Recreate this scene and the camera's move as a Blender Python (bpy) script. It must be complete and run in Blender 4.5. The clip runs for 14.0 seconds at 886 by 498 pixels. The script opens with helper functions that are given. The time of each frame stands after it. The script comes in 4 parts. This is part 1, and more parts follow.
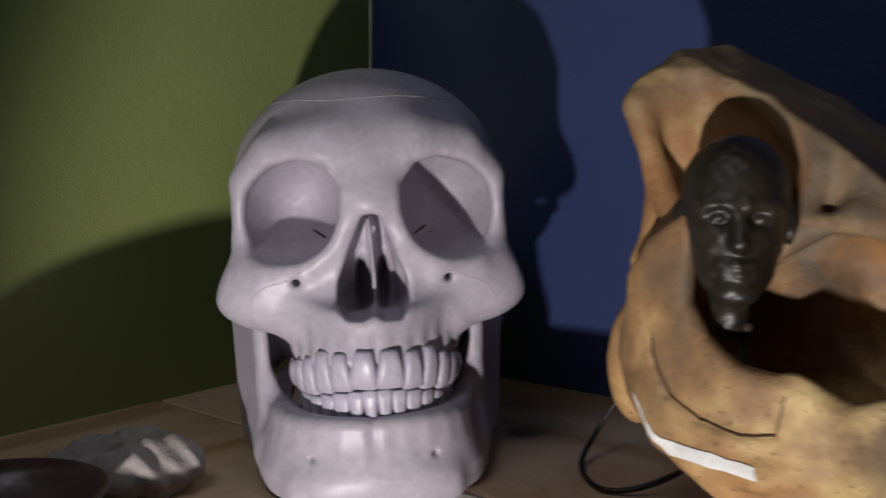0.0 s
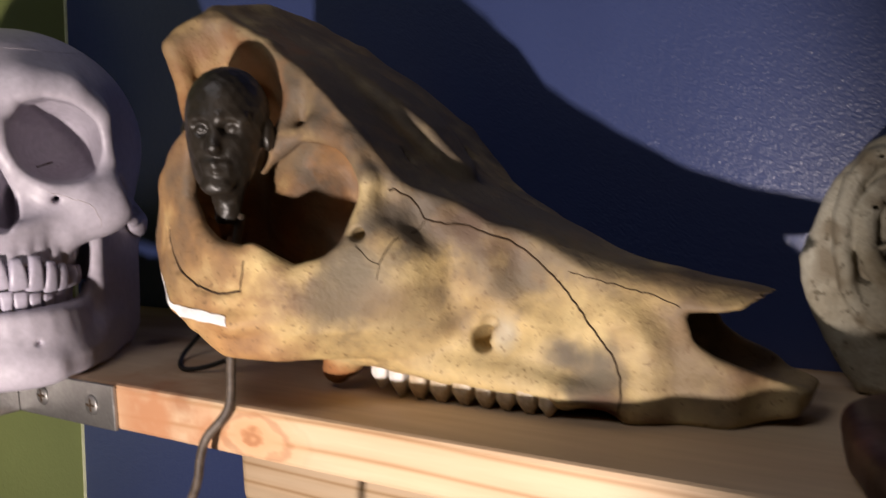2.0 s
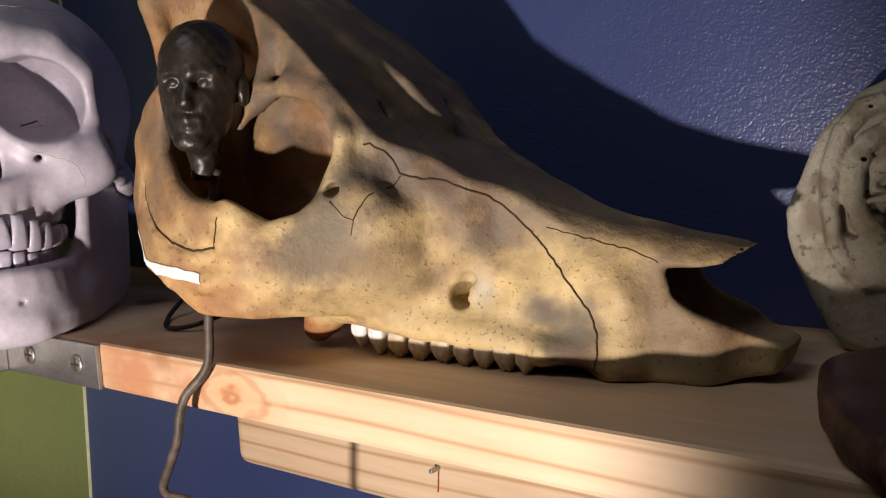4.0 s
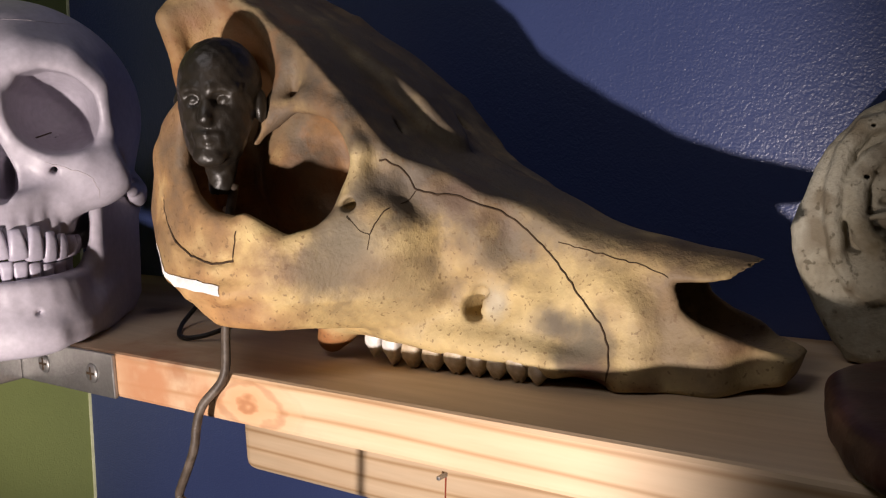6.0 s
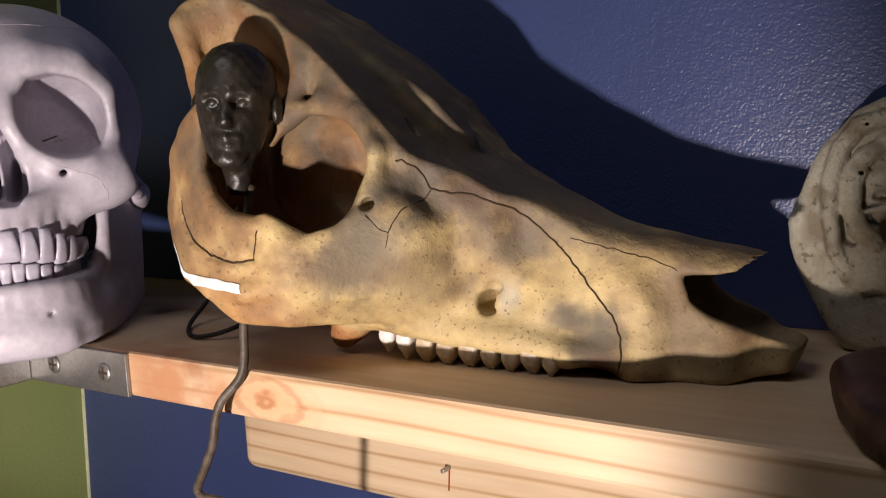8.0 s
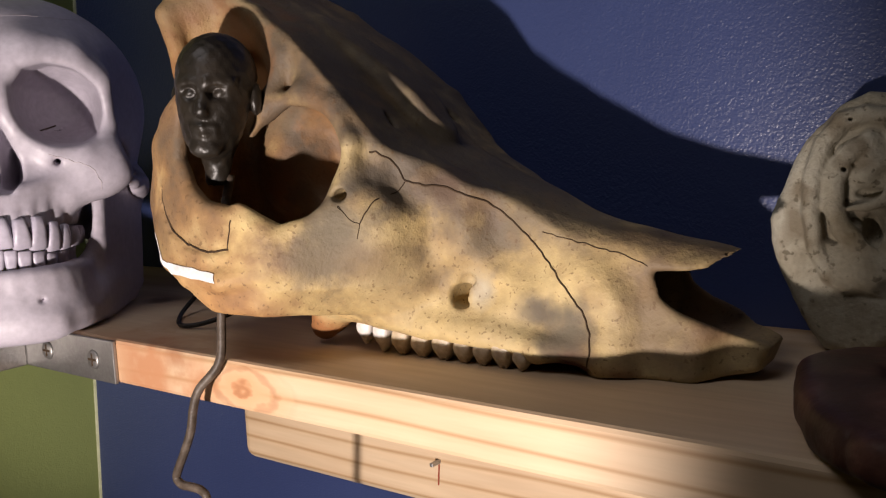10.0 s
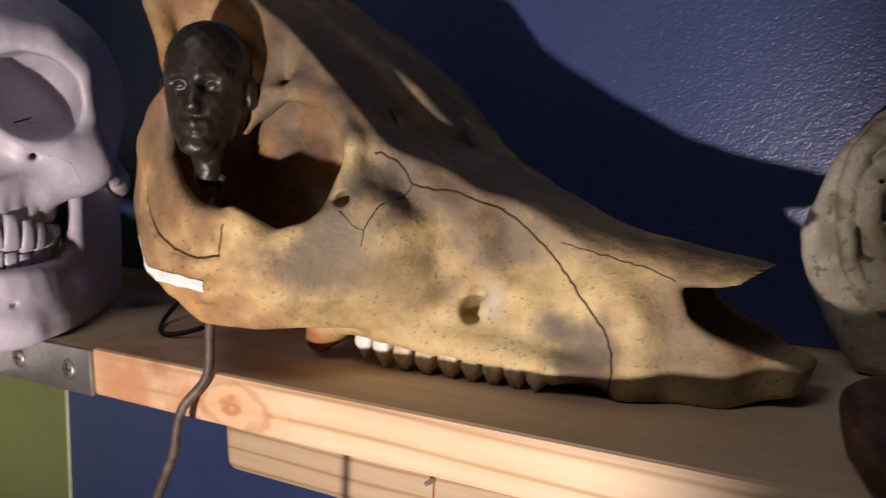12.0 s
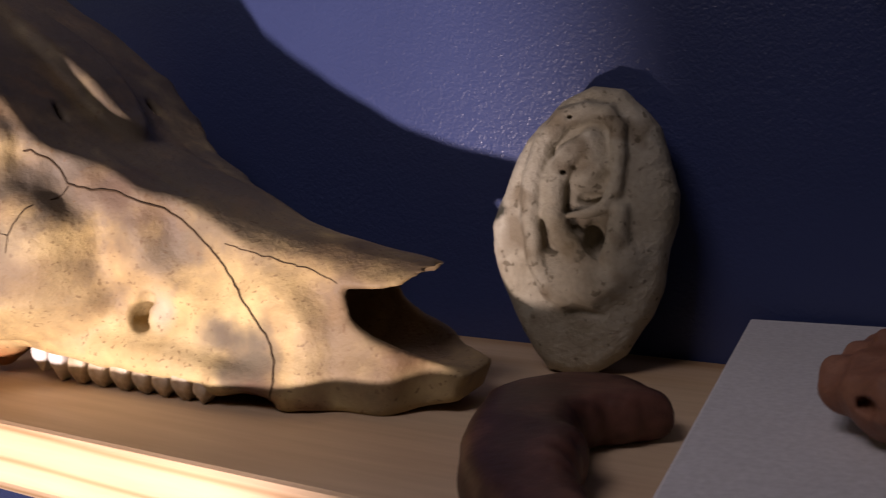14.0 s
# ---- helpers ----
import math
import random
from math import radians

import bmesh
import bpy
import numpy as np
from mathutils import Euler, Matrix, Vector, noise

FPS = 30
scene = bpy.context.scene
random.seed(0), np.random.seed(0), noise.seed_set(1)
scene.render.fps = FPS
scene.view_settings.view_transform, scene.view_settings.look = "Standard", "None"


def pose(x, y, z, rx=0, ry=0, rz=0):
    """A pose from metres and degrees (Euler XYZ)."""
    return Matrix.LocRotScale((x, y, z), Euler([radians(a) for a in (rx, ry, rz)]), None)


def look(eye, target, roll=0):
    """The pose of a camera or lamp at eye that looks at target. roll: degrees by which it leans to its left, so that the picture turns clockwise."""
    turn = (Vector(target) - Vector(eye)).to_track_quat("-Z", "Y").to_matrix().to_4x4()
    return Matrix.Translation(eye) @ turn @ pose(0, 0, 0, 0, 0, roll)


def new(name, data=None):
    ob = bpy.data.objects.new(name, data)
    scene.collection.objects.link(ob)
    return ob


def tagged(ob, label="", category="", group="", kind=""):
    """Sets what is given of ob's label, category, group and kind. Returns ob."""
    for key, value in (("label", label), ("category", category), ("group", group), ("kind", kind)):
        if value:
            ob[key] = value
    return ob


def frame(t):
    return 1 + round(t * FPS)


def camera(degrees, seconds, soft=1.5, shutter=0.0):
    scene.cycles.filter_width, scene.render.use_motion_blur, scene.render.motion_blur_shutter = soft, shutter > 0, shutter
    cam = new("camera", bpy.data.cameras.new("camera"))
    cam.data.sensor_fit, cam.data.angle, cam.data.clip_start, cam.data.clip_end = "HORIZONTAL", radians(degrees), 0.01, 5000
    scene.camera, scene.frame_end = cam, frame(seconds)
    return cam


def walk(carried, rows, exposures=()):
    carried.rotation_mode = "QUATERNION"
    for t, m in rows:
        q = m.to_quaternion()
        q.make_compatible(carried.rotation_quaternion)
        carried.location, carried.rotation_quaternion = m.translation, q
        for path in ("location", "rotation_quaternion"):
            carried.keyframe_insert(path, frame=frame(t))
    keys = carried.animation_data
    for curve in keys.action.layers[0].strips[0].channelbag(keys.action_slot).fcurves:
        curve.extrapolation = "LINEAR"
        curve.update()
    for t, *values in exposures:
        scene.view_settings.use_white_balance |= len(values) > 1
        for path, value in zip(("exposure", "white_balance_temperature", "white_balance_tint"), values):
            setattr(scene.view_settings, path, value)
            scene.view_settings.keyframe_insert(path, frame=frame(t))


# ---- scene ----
cam = camera(48.7, 14.0, 1.2, 0.6)
PATH = [
    (0, (0.542, -0.468, 1.647), (-0.845, 0.959, 1.447), -1.9),
    (0.5, (0.592, -0.471, 1.645), (-0.783, 0.971, 1.474), -1.0),
    (1, (0.635, -0.478, 1.641), (-0.664, 1.036, 1.494), -0.1),
    (1.5, (0.677, -0.465, 1.624), (-0.519, 1.131, 1.48), -1.5),
    (2, (0.712, -0.456, 1.611), (-0.463, 1.149, 1.4), -2.6),
    (2.5, (0.727, -0.443, 1.607), (-0.449, 1.153, 1.344), -2.6),
    (3, (0.726, -0.436, 1.605), (-0.487, 1.129, 1.322), -3.1),
    (5.5, (0.72, -0.449, 1.61), (-0.478, 1.129, 1.336), -2.8),
    (6, (0.721, -0.452, 1.612), (-0.474, 1.128, 1.336), -2.8),
    (6.5, (0.719, -0.459, 1.612), (-0.462, 1.131, 1.338), -2.8),
    (7, (0.713, -0.464, 1.612), (-0.451, 1.139, 1.336), -3.1),
    (7.5, (0.718, -0.47, 1.615), (-0.437, 1.138, 1.334), -3.1),
    (8, (0.712, -0.476, 1.613), (-0.425, 1.146, 1.337), -3.1),
    (10.5, (0.739, -0.438, 1.607), (-0.539, 1.074, 1.325), -2.3),
    (11, (0.719, -0.418, 1.598), (-0.619, 1.04, 1.309), -2.1),
    (11.5, (0.701, -0.429, 1.607), (-0.585, 1.073, 1.307), -2.0),
    (12, (0.706, -0.441, 1.61), (-0.461, 1.158, 1.328), -1.5),
    (12.5, (0.712, -0.444, 1.611), (-0.415, 1.185, 1.334), -1.5),
    (13, (0.727, -0.429, 1.608), (-0.341, 1.237, 1.32), -1.5),
    (13.5, (0.752, -0.396, 1.603), (-0.258, 1.308, 1.33), -1.5),
    (14, (0.767, -0.374, 1.61), (-0.231, 1.33, 1.29), -2.0),
]
EXPOSURES = [(0.0, -0.65, 6000, 4), (0.5, -0.35, 6300, 6), (1.0, -0.36, 6400, 10), (1.6, -0.12, 6500, 10), (2.2, 0.0, 6500, 10), (11.3, 0.0, 6500, 10), (12.0, -0.2, 6500, 12),
             (12.6, -0.3, 6600, 16), (13.2, 0.05, 6800, 24), (14.0, 0.5, 6800, 24)]
walk(cam, [(t, look(eye, target, roll)) for t, eye, target, roll in PATH], EXPOSURES)

# ---- light: a hand lamp low in front of the shelf, and a dim unseen room lamp added as fill ----
world = bpy.data.worlds.new("world")
scene.world = world
world.use_nodes = True
world.node_tree.nodes["Background"].inputs[0].default_value = (0.5, 0.55, 0.7, 1)
world.node_tree.nodes["Background"].inputs[1].default_value = 0.001

TORCH = (0.56, -0.72, 1.380)
spot = new("hand_lamp_light", bpy.data.lights.new("hand_lamp_light", "SPOT"))
spot.data.energy, spot.data.color = 28, (1.0, 0.865, 0.80)
spot.data.spot_size, spot.data.spot_blend, spot.data.shadow_soft_size = radians(58), 0.45, 0.012
spot.matrix_world = look(TORCH, (0.262, 0.0, 1.56))
# soft overhead fill; no fixture stands for it
room = new("room_fill_light", bpy.data.lights.new("room_fill_light", "AREA"))
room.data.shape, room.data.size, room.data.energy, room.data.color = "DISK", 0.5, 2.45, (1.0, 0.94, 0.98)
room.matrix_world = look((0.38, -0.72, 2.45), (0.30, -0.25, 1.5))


# ---- materials ----
def nodes_of(name):
    m = bpy.data.materials.new(name)
    m.use_nodes = True
    return m, m.node_tree, m.node_tree.nodes["Principled BSDF"]


def noise_node(nt, scale, detail=6.0, stretch=None, rough=0.55):
    tc = nt.nodes.new("ShaderNodeTexCoord")
    mp = nt.nodes.new("ShaderNodeMapping")
    nt.links.new(tc.outputs["Object"], mp.inputs["Vector"])
    if stretch:
        mp.inputs["Scale"].default_value = stretch
    n = nt.nodes.new("ShaderNodeTexNoise")
    n.inputs["Scale"].default_value, n.inputs["Detail"].default_value, n.inputs["Roughness"].default_value = scale, detail, rough
    nt.links.new(mp.outputs[0], n.inputs["Vector"])
    return n


def ramp_node(nt, src, stops):
    r = nt.nodes.new("ShaderNodeValToRGB")
    e = r.color_ramp.elements
    while len(e) < len(stops):
        e.new(0.5)
    for el, (p, c) in zip(e, stops):
        el.position, el.color = p, (*c, 1)
    nt.links.new(src, r.inputs[0])
    return r


def mix_node(nt, a, b, fac, kind="MIX"):
    m = nt.nodes.new("ShaderNodeMix")
    m.data_type, m.blend_type = "RGBA", kind
    for sock, v in ((m.inputs[6], a), (m.inputs[7], b), (m.inputs[0], fac)):
        if isinstance(v, (int, float)):
            sock.default_value = v
        elif isinstance(v, tuple):
            sock.default_value = (*v, 1)
        else:
            nt.links.new(v, sock)
    return m.outputs[2]


def bump_node(nt, bsdf, src, dist, strength=1.0):
    b = nt.nodes.new("ShaderNodeBump")
    b.inputs["Distance"].default_value, b.inputs["Strength"].default_value = dist, strength
    nt.links.new(src, b.inputs["Height"])
    old = bsdf.inputs["Normal"].links
    if old:
        nt.links.new(old[0].from_socket, b.inputs["Normal"])
    nt.links.new(b.outputs[0], bsdf.inputs["Normal"])


def mottled(name, dark, mid, light, big=30, small=400, rough=0.6, bump=0.0003, spec=0.4, stretch=None):
    m, nt, p = nodes_of(name)
    a, b = noise_node(nt, big, 5, stretch), noise_node(nt, small, 4, stretch)
    r = ramp_node(nt, a.outputs[0], [(0.28, dark), (0.5, mid), (0.72, light)])
    r2 = ramp_node(nt, b.outputs[0], [(0.3, (0.72, 0.72, 0.72)), (0.7, (1, 1, 1))])
    nt.links.new(mix_node(nt, r.outputs[0], r2.outputs[0], 0.6, "MULTIPLY"), p.inputs["Base Color"])
    p.inputs["Roughness"].default_value, p.inputs["Specular IOR Level"].default_value = rough, spec
    bump_node(nt, p, b.outputs[0], bump)
    return m


def wall_paint(name, base, worn):
    m, nt, p = nodes_of(name)
    a, b, c = noise_node(nt, 6, 5), noise_node(nt, 210, 2), noise_node(nt, 700, 2)
    r = ramp_node(nt, a.outputs[0], [(0.3, base), (0.75, worn)])
    nt.links.new(r.outputs[0], p.inputs["Base Color"])
    p.inputs["Roughness"].default_value = 0.33
    bump_node(nt, p, b.outputs[0], 0.0006, 0.4)
    bump_node(nt, p, c.outputs[0], 0.0005, 0.6)
    return m


def pine(name, axis_stretch):
    m, nt, p = nodes_of(name)
    tc = nt.nodes.new("ShaderNodeTexCoord")
    mp = nt.nodes.new("ShaderNodeMapping")
    mp.inputs["Scale"].default_value = axis_stretch
    nt.links.new(tc.outputs["Object"], mp.inputs["Vector"])
    w = nt.nodes.new("ShaderNodeTexWave")
    w.wave_type, w.bands_direction = "BANDS", "Z"
    w.inputs["Scale"].default_value, w.inputs["Distortion"].default_value = 24, 6.0
    w.inputs["Detail"].default_value, w.inputs["Detail Scale"].default_value = 2.0, 0.6
    nt.links.new(mp.outputs[0], w.inputs["Vector"])
    r = ramp_node(nt, w.outputs[0], [(0.0, (0.69, 0.54, 0.37)), (0.84, (0.67, 0.51, 0.34)), (0.96, (0.57, 0.41, 0.25)), (1.0, (0.47, 0.31, 0.17))])
    fib = noise_node(nt, 220, 4, (axis_stretch[0] * 0.5, axis_stretch[1], axis_stretch[2]))
    r2 = ramp_node(nt, fib.outputs[0], [(0.3, (0.84, 0.82, 0.8)), (0.7, (1, 1, 1))])
    blot = noise_node(nt, 14, 3, (0.4, 1, 1))
    r3 = ramp_node(nt, blot.outputs[0], [(0.35, (0.86, 0.78, 0.72)), (0.65, (1, 1, 1))])
    col = mix_node(nt, r.outputs[0], r2.outputs[0], 0.8, "MULTIPLY")
    col = mix_node(nt, col, r3.outputs[0], 0.8, "MULTIPLY")
    nt.links.new(col, p.inputs["Base Color"])
    p.inputs["Roughness"].default_value = 0.55
    bump_node(nt, p, fib.outputs[0], 0.0002)
    return m


def specks_on(m, scale, lo, hi, tint, k):
    """Small pits and flecks of dirt scattered over a surface."""
    nt = m.node_tree
    p = nt.nodes["Principled BSDF"]
    n = noise_node(nt, scale, 2, None, 0.4)
    mr = nt.nodes.new("ShaderNodeMapRange")
    mr.inputs["From Min"].default_value, mr.inputs["From Max"].default_value, mr.inputs["To Max"].default_value = lo, hi, k
    nt.links.new(n.outputs[0], mr.inputs["Value"])
    col = p.inputs["Base Color"].links[0].from_socket
    nt.links.new(mix_node(nt, col, tint, mr.outputs[0]), p.inputs["Base Color"])


def spots_on(m, places, deep=1.0):
    """Patches of a given colour, stains and painted shade alike, round places in the thing's own space: (centre,
    radius, colour, strength).
    """
    nt = m.node_tree
    p = nt.nodes["Principled BSDF"]
    tc = nt.nodes.new("ShaderNodeTexCoord")
    mp = nt.nodes.new("ShaderNodeMapping")
    mp.inputs["Scale"].default_value = (1, deep, 1)
    nt.links.new(tc.outputs["Object"], mp.inputs["Vector"])
    wob = noise_node(nt, 45, 5)
    col = p.inputs["Base Color"].links[0].from_socket
    for c, rad, tint, k in places:
        d = nt.nodes.new("ShaderNodeVectorMath")
        d.operation = "DISTANCE"
        d.inputs[1].default_value = (c[0], c[1] * deep, c[2])
        nt.links.new(mp.outputs[0], d.inputs[0])
        add = nt.nodes.new("ShaderNodeMath")
        add.operation = "MULTIPLY_ADD"
        nt.links.new(wob.outputs[0], add.inputs[0])
        add.inputs[1].default_value = rad * 2.8
        nt.links.new(d.outputs["Value"], add.inputs[2])
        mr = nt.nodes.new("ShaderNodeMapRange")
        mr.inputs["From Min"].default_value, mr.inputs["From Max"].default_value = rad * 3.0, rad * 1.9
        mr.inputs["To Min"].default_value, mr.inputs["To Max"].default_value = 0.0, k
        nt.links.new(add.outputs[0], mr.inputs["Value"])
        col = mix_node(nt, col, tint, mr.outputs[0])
    nt.links.new(col, p.inputs["Base Color"])


GREEN = wall_paint("green_wall_paint", (0.20, 0.24, 0.080), (0.25, 0.30, 0.105))
BLUE = wall_paint("blue_wall_paint", (0.032, 0.046, 0.128), (0.040, 0.058, 0.155))
PLASTER = mottled("ceiling_plaster", (0.14, 0.14, 0.13), (0.17, 0.17, 0.16), (0.2, 0.2, 0.19), 4, 80)
PINE = pine("pine_board", (0.14, 1, 1))
spots_on(PINE, [((0.318, -0.168, 1.487), 0.022, (0.46, 0.22, 0.11), 0.95), ((0.285, -0.168, 1.488), 0.016, (0.54, 0.33, 0.19), 0.6), ((0.362, -0.168, 1.484), 0.011, (0.46, 0.22, 0.11), 0.8), ((0.345, -0.166, 1.497), 0.007, (0.34, 0.15, 0.07), 0.7), ((0.225, -0.085, 1.5), 0.008, (0.10, 0.05, 0.03), 0.8), ((0.30, -0.12, 1.5), 0.018, (0.40, 0.21, 0.10), 0.5)])


def knot_on(m, c, rad, freq):
    """A cut branch in the board: reddish rings round c that die out at rad."""
    nt = m.node_tree
    p = nt.nodes["Principled BSDF"]
    tc, mp = nt.nodes.new("ShaderNodeTexCoord"), nt.nodes.new("ShaderNodeMapping")
    mp.inputs["Location"].default_value = (-c[0] * 0.55, -c[1] * 0.5, -c[2])
    mp.inputs["Scale"].default_value = (0.55, 0.5, 1)
    nt.links.new(tc.outputs["Object"], mp.inputs["Vector"])
    wob = noise_node(nt, 75, 3, (0.5, 1, 1))
    ln = nt.nodes.new("ShaderNodeVectorMath")
    ln.operation = "LENGTH"
    nt.links.new(mp.outputs[0], ln.inputs[0])
    add = nt.nodes.new("ShaderNodeMath")
    add.operation = "MULTIPLY_ADD"
    add.inputs[1].default_value = rad * 0.9
    nt.links.new(wob.outputs[0], add.inputs[0])
    nt.links.new(ln.outputs["Value"], add.inputs[2])
    sn, k = nt.nodes.new("ShaderNodeMath"), nt.nodes.new("ShaderNodeMath")
    k.operation, sn.operation = "MULTIPLY", "SINE"
    k.inputs[1].default_value = freq
    nt.links.new(add.outputs[0], k.inputs[0])
    nt.links.new(k.outputs[0], sn.inputs[0])
    ring = ramp_node(nt, sn.outputs[0], [(0.0, (0.60, 0.36, 0.20)), (0.55, (0.50, 0.26, 0.13)), (1.0, (0.40, 0.19, 0.09))])
    mr = nt.nodes.new("ShaderNodeMapRange")
    mr.inputs["From Min"].default_value, mr.inputs["From Max"].default_value = rad * 1.5, rad * 0.7
    nt.links.new(add.outputs[0], mr.inputs["Value"])
    col = p.inputs["Base Color"].links[0].from_socket
    nt.links.new(mix_node(nt, col, ring.outputs[0], mr.outputs[0]), p.inputs["Base Color"])


knot_on(PINE, (0.393, -0.168, 1.486), 0.019, 750)
PINE_LEFT = pine("pine_board_left", (1, 0.14, 1))
RESIN = mottled("skull_resin", (0.42, 0.385, 0.45), (0.47, 0.435, 0.50), (0.51, 0.475, 0.54), 18, 260, 0.42, 0.00012, 0.45)
ENAMEL = mottled("resin_teeth", (0.42, 0.39, 0.48), (0.47, 0.44, 0.53), (0.51, 0.48, 0.57), 40, 300, 0.35, 0.0001)
BONE = mottled("old_bone", (0.42, 0.29, 0.125), (0.53, 0.39, 0.175), (0.62, 0.49, 0.25), 22, 260, 0.60, 0.0005, 0.28)
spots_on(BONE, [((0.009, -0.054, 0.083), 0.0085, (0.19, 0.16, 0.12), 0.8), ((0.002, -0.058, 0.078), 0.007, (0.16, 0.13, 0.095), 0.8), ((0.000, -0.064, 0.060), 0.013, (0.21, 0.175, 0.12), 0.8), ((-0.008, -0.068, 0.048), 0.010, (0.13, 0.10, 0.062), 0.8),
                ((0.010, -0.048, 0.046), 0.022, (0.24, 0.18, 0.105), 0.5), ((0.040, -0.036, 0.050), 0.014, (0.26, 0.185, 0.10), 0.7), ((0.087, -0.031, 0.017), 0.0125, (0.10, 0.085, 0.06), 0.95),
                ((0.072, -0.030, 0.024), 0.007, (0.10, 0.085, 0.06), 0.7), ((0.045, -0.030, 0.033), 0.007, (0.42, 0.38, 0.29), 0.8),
                # orange-brown bone; the two darkest spots also paint shade into the hollow
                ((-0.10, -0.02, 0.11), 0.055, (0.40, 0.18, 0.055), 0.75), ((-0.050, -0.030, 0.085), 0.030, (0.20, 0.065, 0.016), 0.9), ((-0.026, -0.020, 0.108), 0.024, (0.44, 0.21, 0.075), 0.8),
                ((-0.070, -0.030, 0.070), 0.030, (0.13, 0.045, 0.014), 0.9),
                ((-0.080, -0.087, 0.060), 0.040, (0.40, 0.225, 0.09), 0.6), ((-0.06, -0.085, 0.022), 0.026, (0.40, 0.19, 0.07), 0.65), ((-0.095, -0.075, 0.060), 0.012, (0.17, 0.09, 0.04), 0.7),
                # forehead and nose roof: grey-brown grime, with its shade painted in as well
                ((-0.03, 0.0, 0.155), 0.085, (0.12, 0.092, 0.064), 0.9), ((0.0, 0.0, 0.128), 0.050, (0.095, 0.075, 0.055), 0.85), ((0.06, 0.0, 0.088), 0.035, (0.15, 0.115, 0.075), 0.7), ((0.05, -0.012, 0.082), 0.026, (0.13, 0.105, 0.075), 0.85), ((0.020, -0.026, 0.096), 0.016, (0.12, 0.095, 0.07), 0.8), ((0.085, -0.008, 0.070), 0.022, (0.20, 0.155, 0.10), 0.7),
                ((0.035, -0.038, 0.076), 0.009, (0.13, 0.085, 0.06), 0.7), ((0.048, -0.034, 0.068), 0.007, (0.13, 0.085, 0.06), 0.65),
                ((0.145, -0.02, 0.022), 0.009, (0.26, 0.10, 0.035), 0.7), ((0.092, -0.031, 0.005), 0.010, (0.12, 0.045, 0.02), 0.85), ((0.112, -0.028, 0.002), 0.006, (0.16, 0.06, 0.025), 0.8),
                # first spot paints the shade inside the nose passage, second is orange bone
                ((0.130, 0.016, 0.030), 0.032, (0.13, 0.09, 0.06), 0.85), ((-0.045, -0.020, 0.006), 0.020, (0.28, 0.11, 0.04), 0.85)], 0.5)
_nt = BONE.node_tree
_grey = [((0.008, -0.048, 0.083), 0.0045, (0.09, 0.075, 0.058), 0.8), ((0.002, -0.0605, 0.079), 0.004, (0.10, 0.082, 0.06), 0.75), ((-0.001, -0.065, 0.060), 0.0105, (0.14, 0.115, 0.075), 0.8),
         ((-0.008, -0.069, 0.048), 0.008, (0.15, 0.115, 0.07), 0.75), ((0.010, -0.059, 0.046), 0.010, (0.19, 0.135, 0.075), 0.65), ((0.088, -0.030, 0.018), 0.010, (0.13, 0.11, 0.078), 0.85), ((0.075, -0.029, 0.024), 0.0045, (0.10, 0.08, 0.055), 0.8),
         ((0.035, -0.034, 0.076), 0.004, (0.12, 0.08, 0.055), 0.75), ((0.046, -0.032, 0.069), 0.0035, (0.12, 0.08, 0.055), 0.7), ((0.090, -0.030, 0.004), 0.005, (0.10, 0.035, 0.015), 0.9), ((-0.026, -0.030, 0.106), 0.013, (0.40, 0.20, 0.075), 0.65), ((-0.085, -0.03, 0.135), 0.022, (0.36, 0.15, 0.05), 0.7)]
bump_node(_nt, _nt.nodes["Principled BSDF"], noise_node(_nt, 900, 3).outputs[0], 0.00025, 0.7)
bump_node(_nt, _nt.nodes["Principled BSDF"], noise_node(_nt, 70, 4).outputs[0], 0.0012, 0.5)
specks_on(BONE, 24, 0.52, 0.72, (0.24, 0.18, 0.10), 0.40)
specks_on(BONE, 80, 0.54, 0.72, (0.26, 0.17, 0.085), 0.40)
specks_on(BONE, 520, 0.63, 0.71, (0.12, 0.07, 0.035), 0.6)
spots_on(BONE, _grey, 0.6)
PIG_TEETH = mottled("old_teeth", (0.26, 0.18, 0.10), (0.50, 0.40, 0.27), (0.66, 0.58, 0.46), 130, 420, 0.35, 0.0003)
PIG_MOLAR = mottled("white_teeth", (0.52, 0.45, 0.38), (0.68, 0.64, 0.6), (0.76, 0.74, 0.72), 90, 420, 0.35, 0.0003)
CRACK = mottled("crack_dirt_and_shade", (0.03, 0.017, 0.008), (0.05, 0.028, 0.012), (0.07, 0.04, 0.02), 60, 300, 0.9)
RESIN_LINE = mottled("resin_suture", (0.44, 0.40, 0.43), (0.50, 0.45, 0.48), (0.55, 0.5, 0.53), 60, 300, 0.7)
TAPE = mottled("white_tape", (0.76, 0.75, 0.74), (0.8, 0.8, 0.79), (0.84, 0.84, 0.83), 50, 500, 0.5)
BRONZE = mottled("dark_bronze", (0.009, 0.007, 0.005), (0.018, 0.014, 0.010), (0.030, 0.023, 0.016), 60, 300, 0.42, 0.0004, 0.5)
WIRE = mottled("oxidised_wire", (0.04, 0.03, 0.022), (0.08, 0.06, 0.045), (0.15, 0.12, 0.095), 160, 600, 0.5)
BLACK_CORD = mottled("black_cord", (0.012, 0.01, 0.009), (0.02, 0.017, 0.015), (0.03, 0.026, 0.022), 80, 400, 0.5)
STEEL = mottled("galvanised_steel", (0.28, 0.27, 0.26), (0.36, 0.35, 0.34), (0.44, 0.43, 0.42), 40, 500, 0.42, 0.0002)
STEEL.node_tree.nodes["Principled BSDF"].inputs["Metallic"].default_value = 0.85
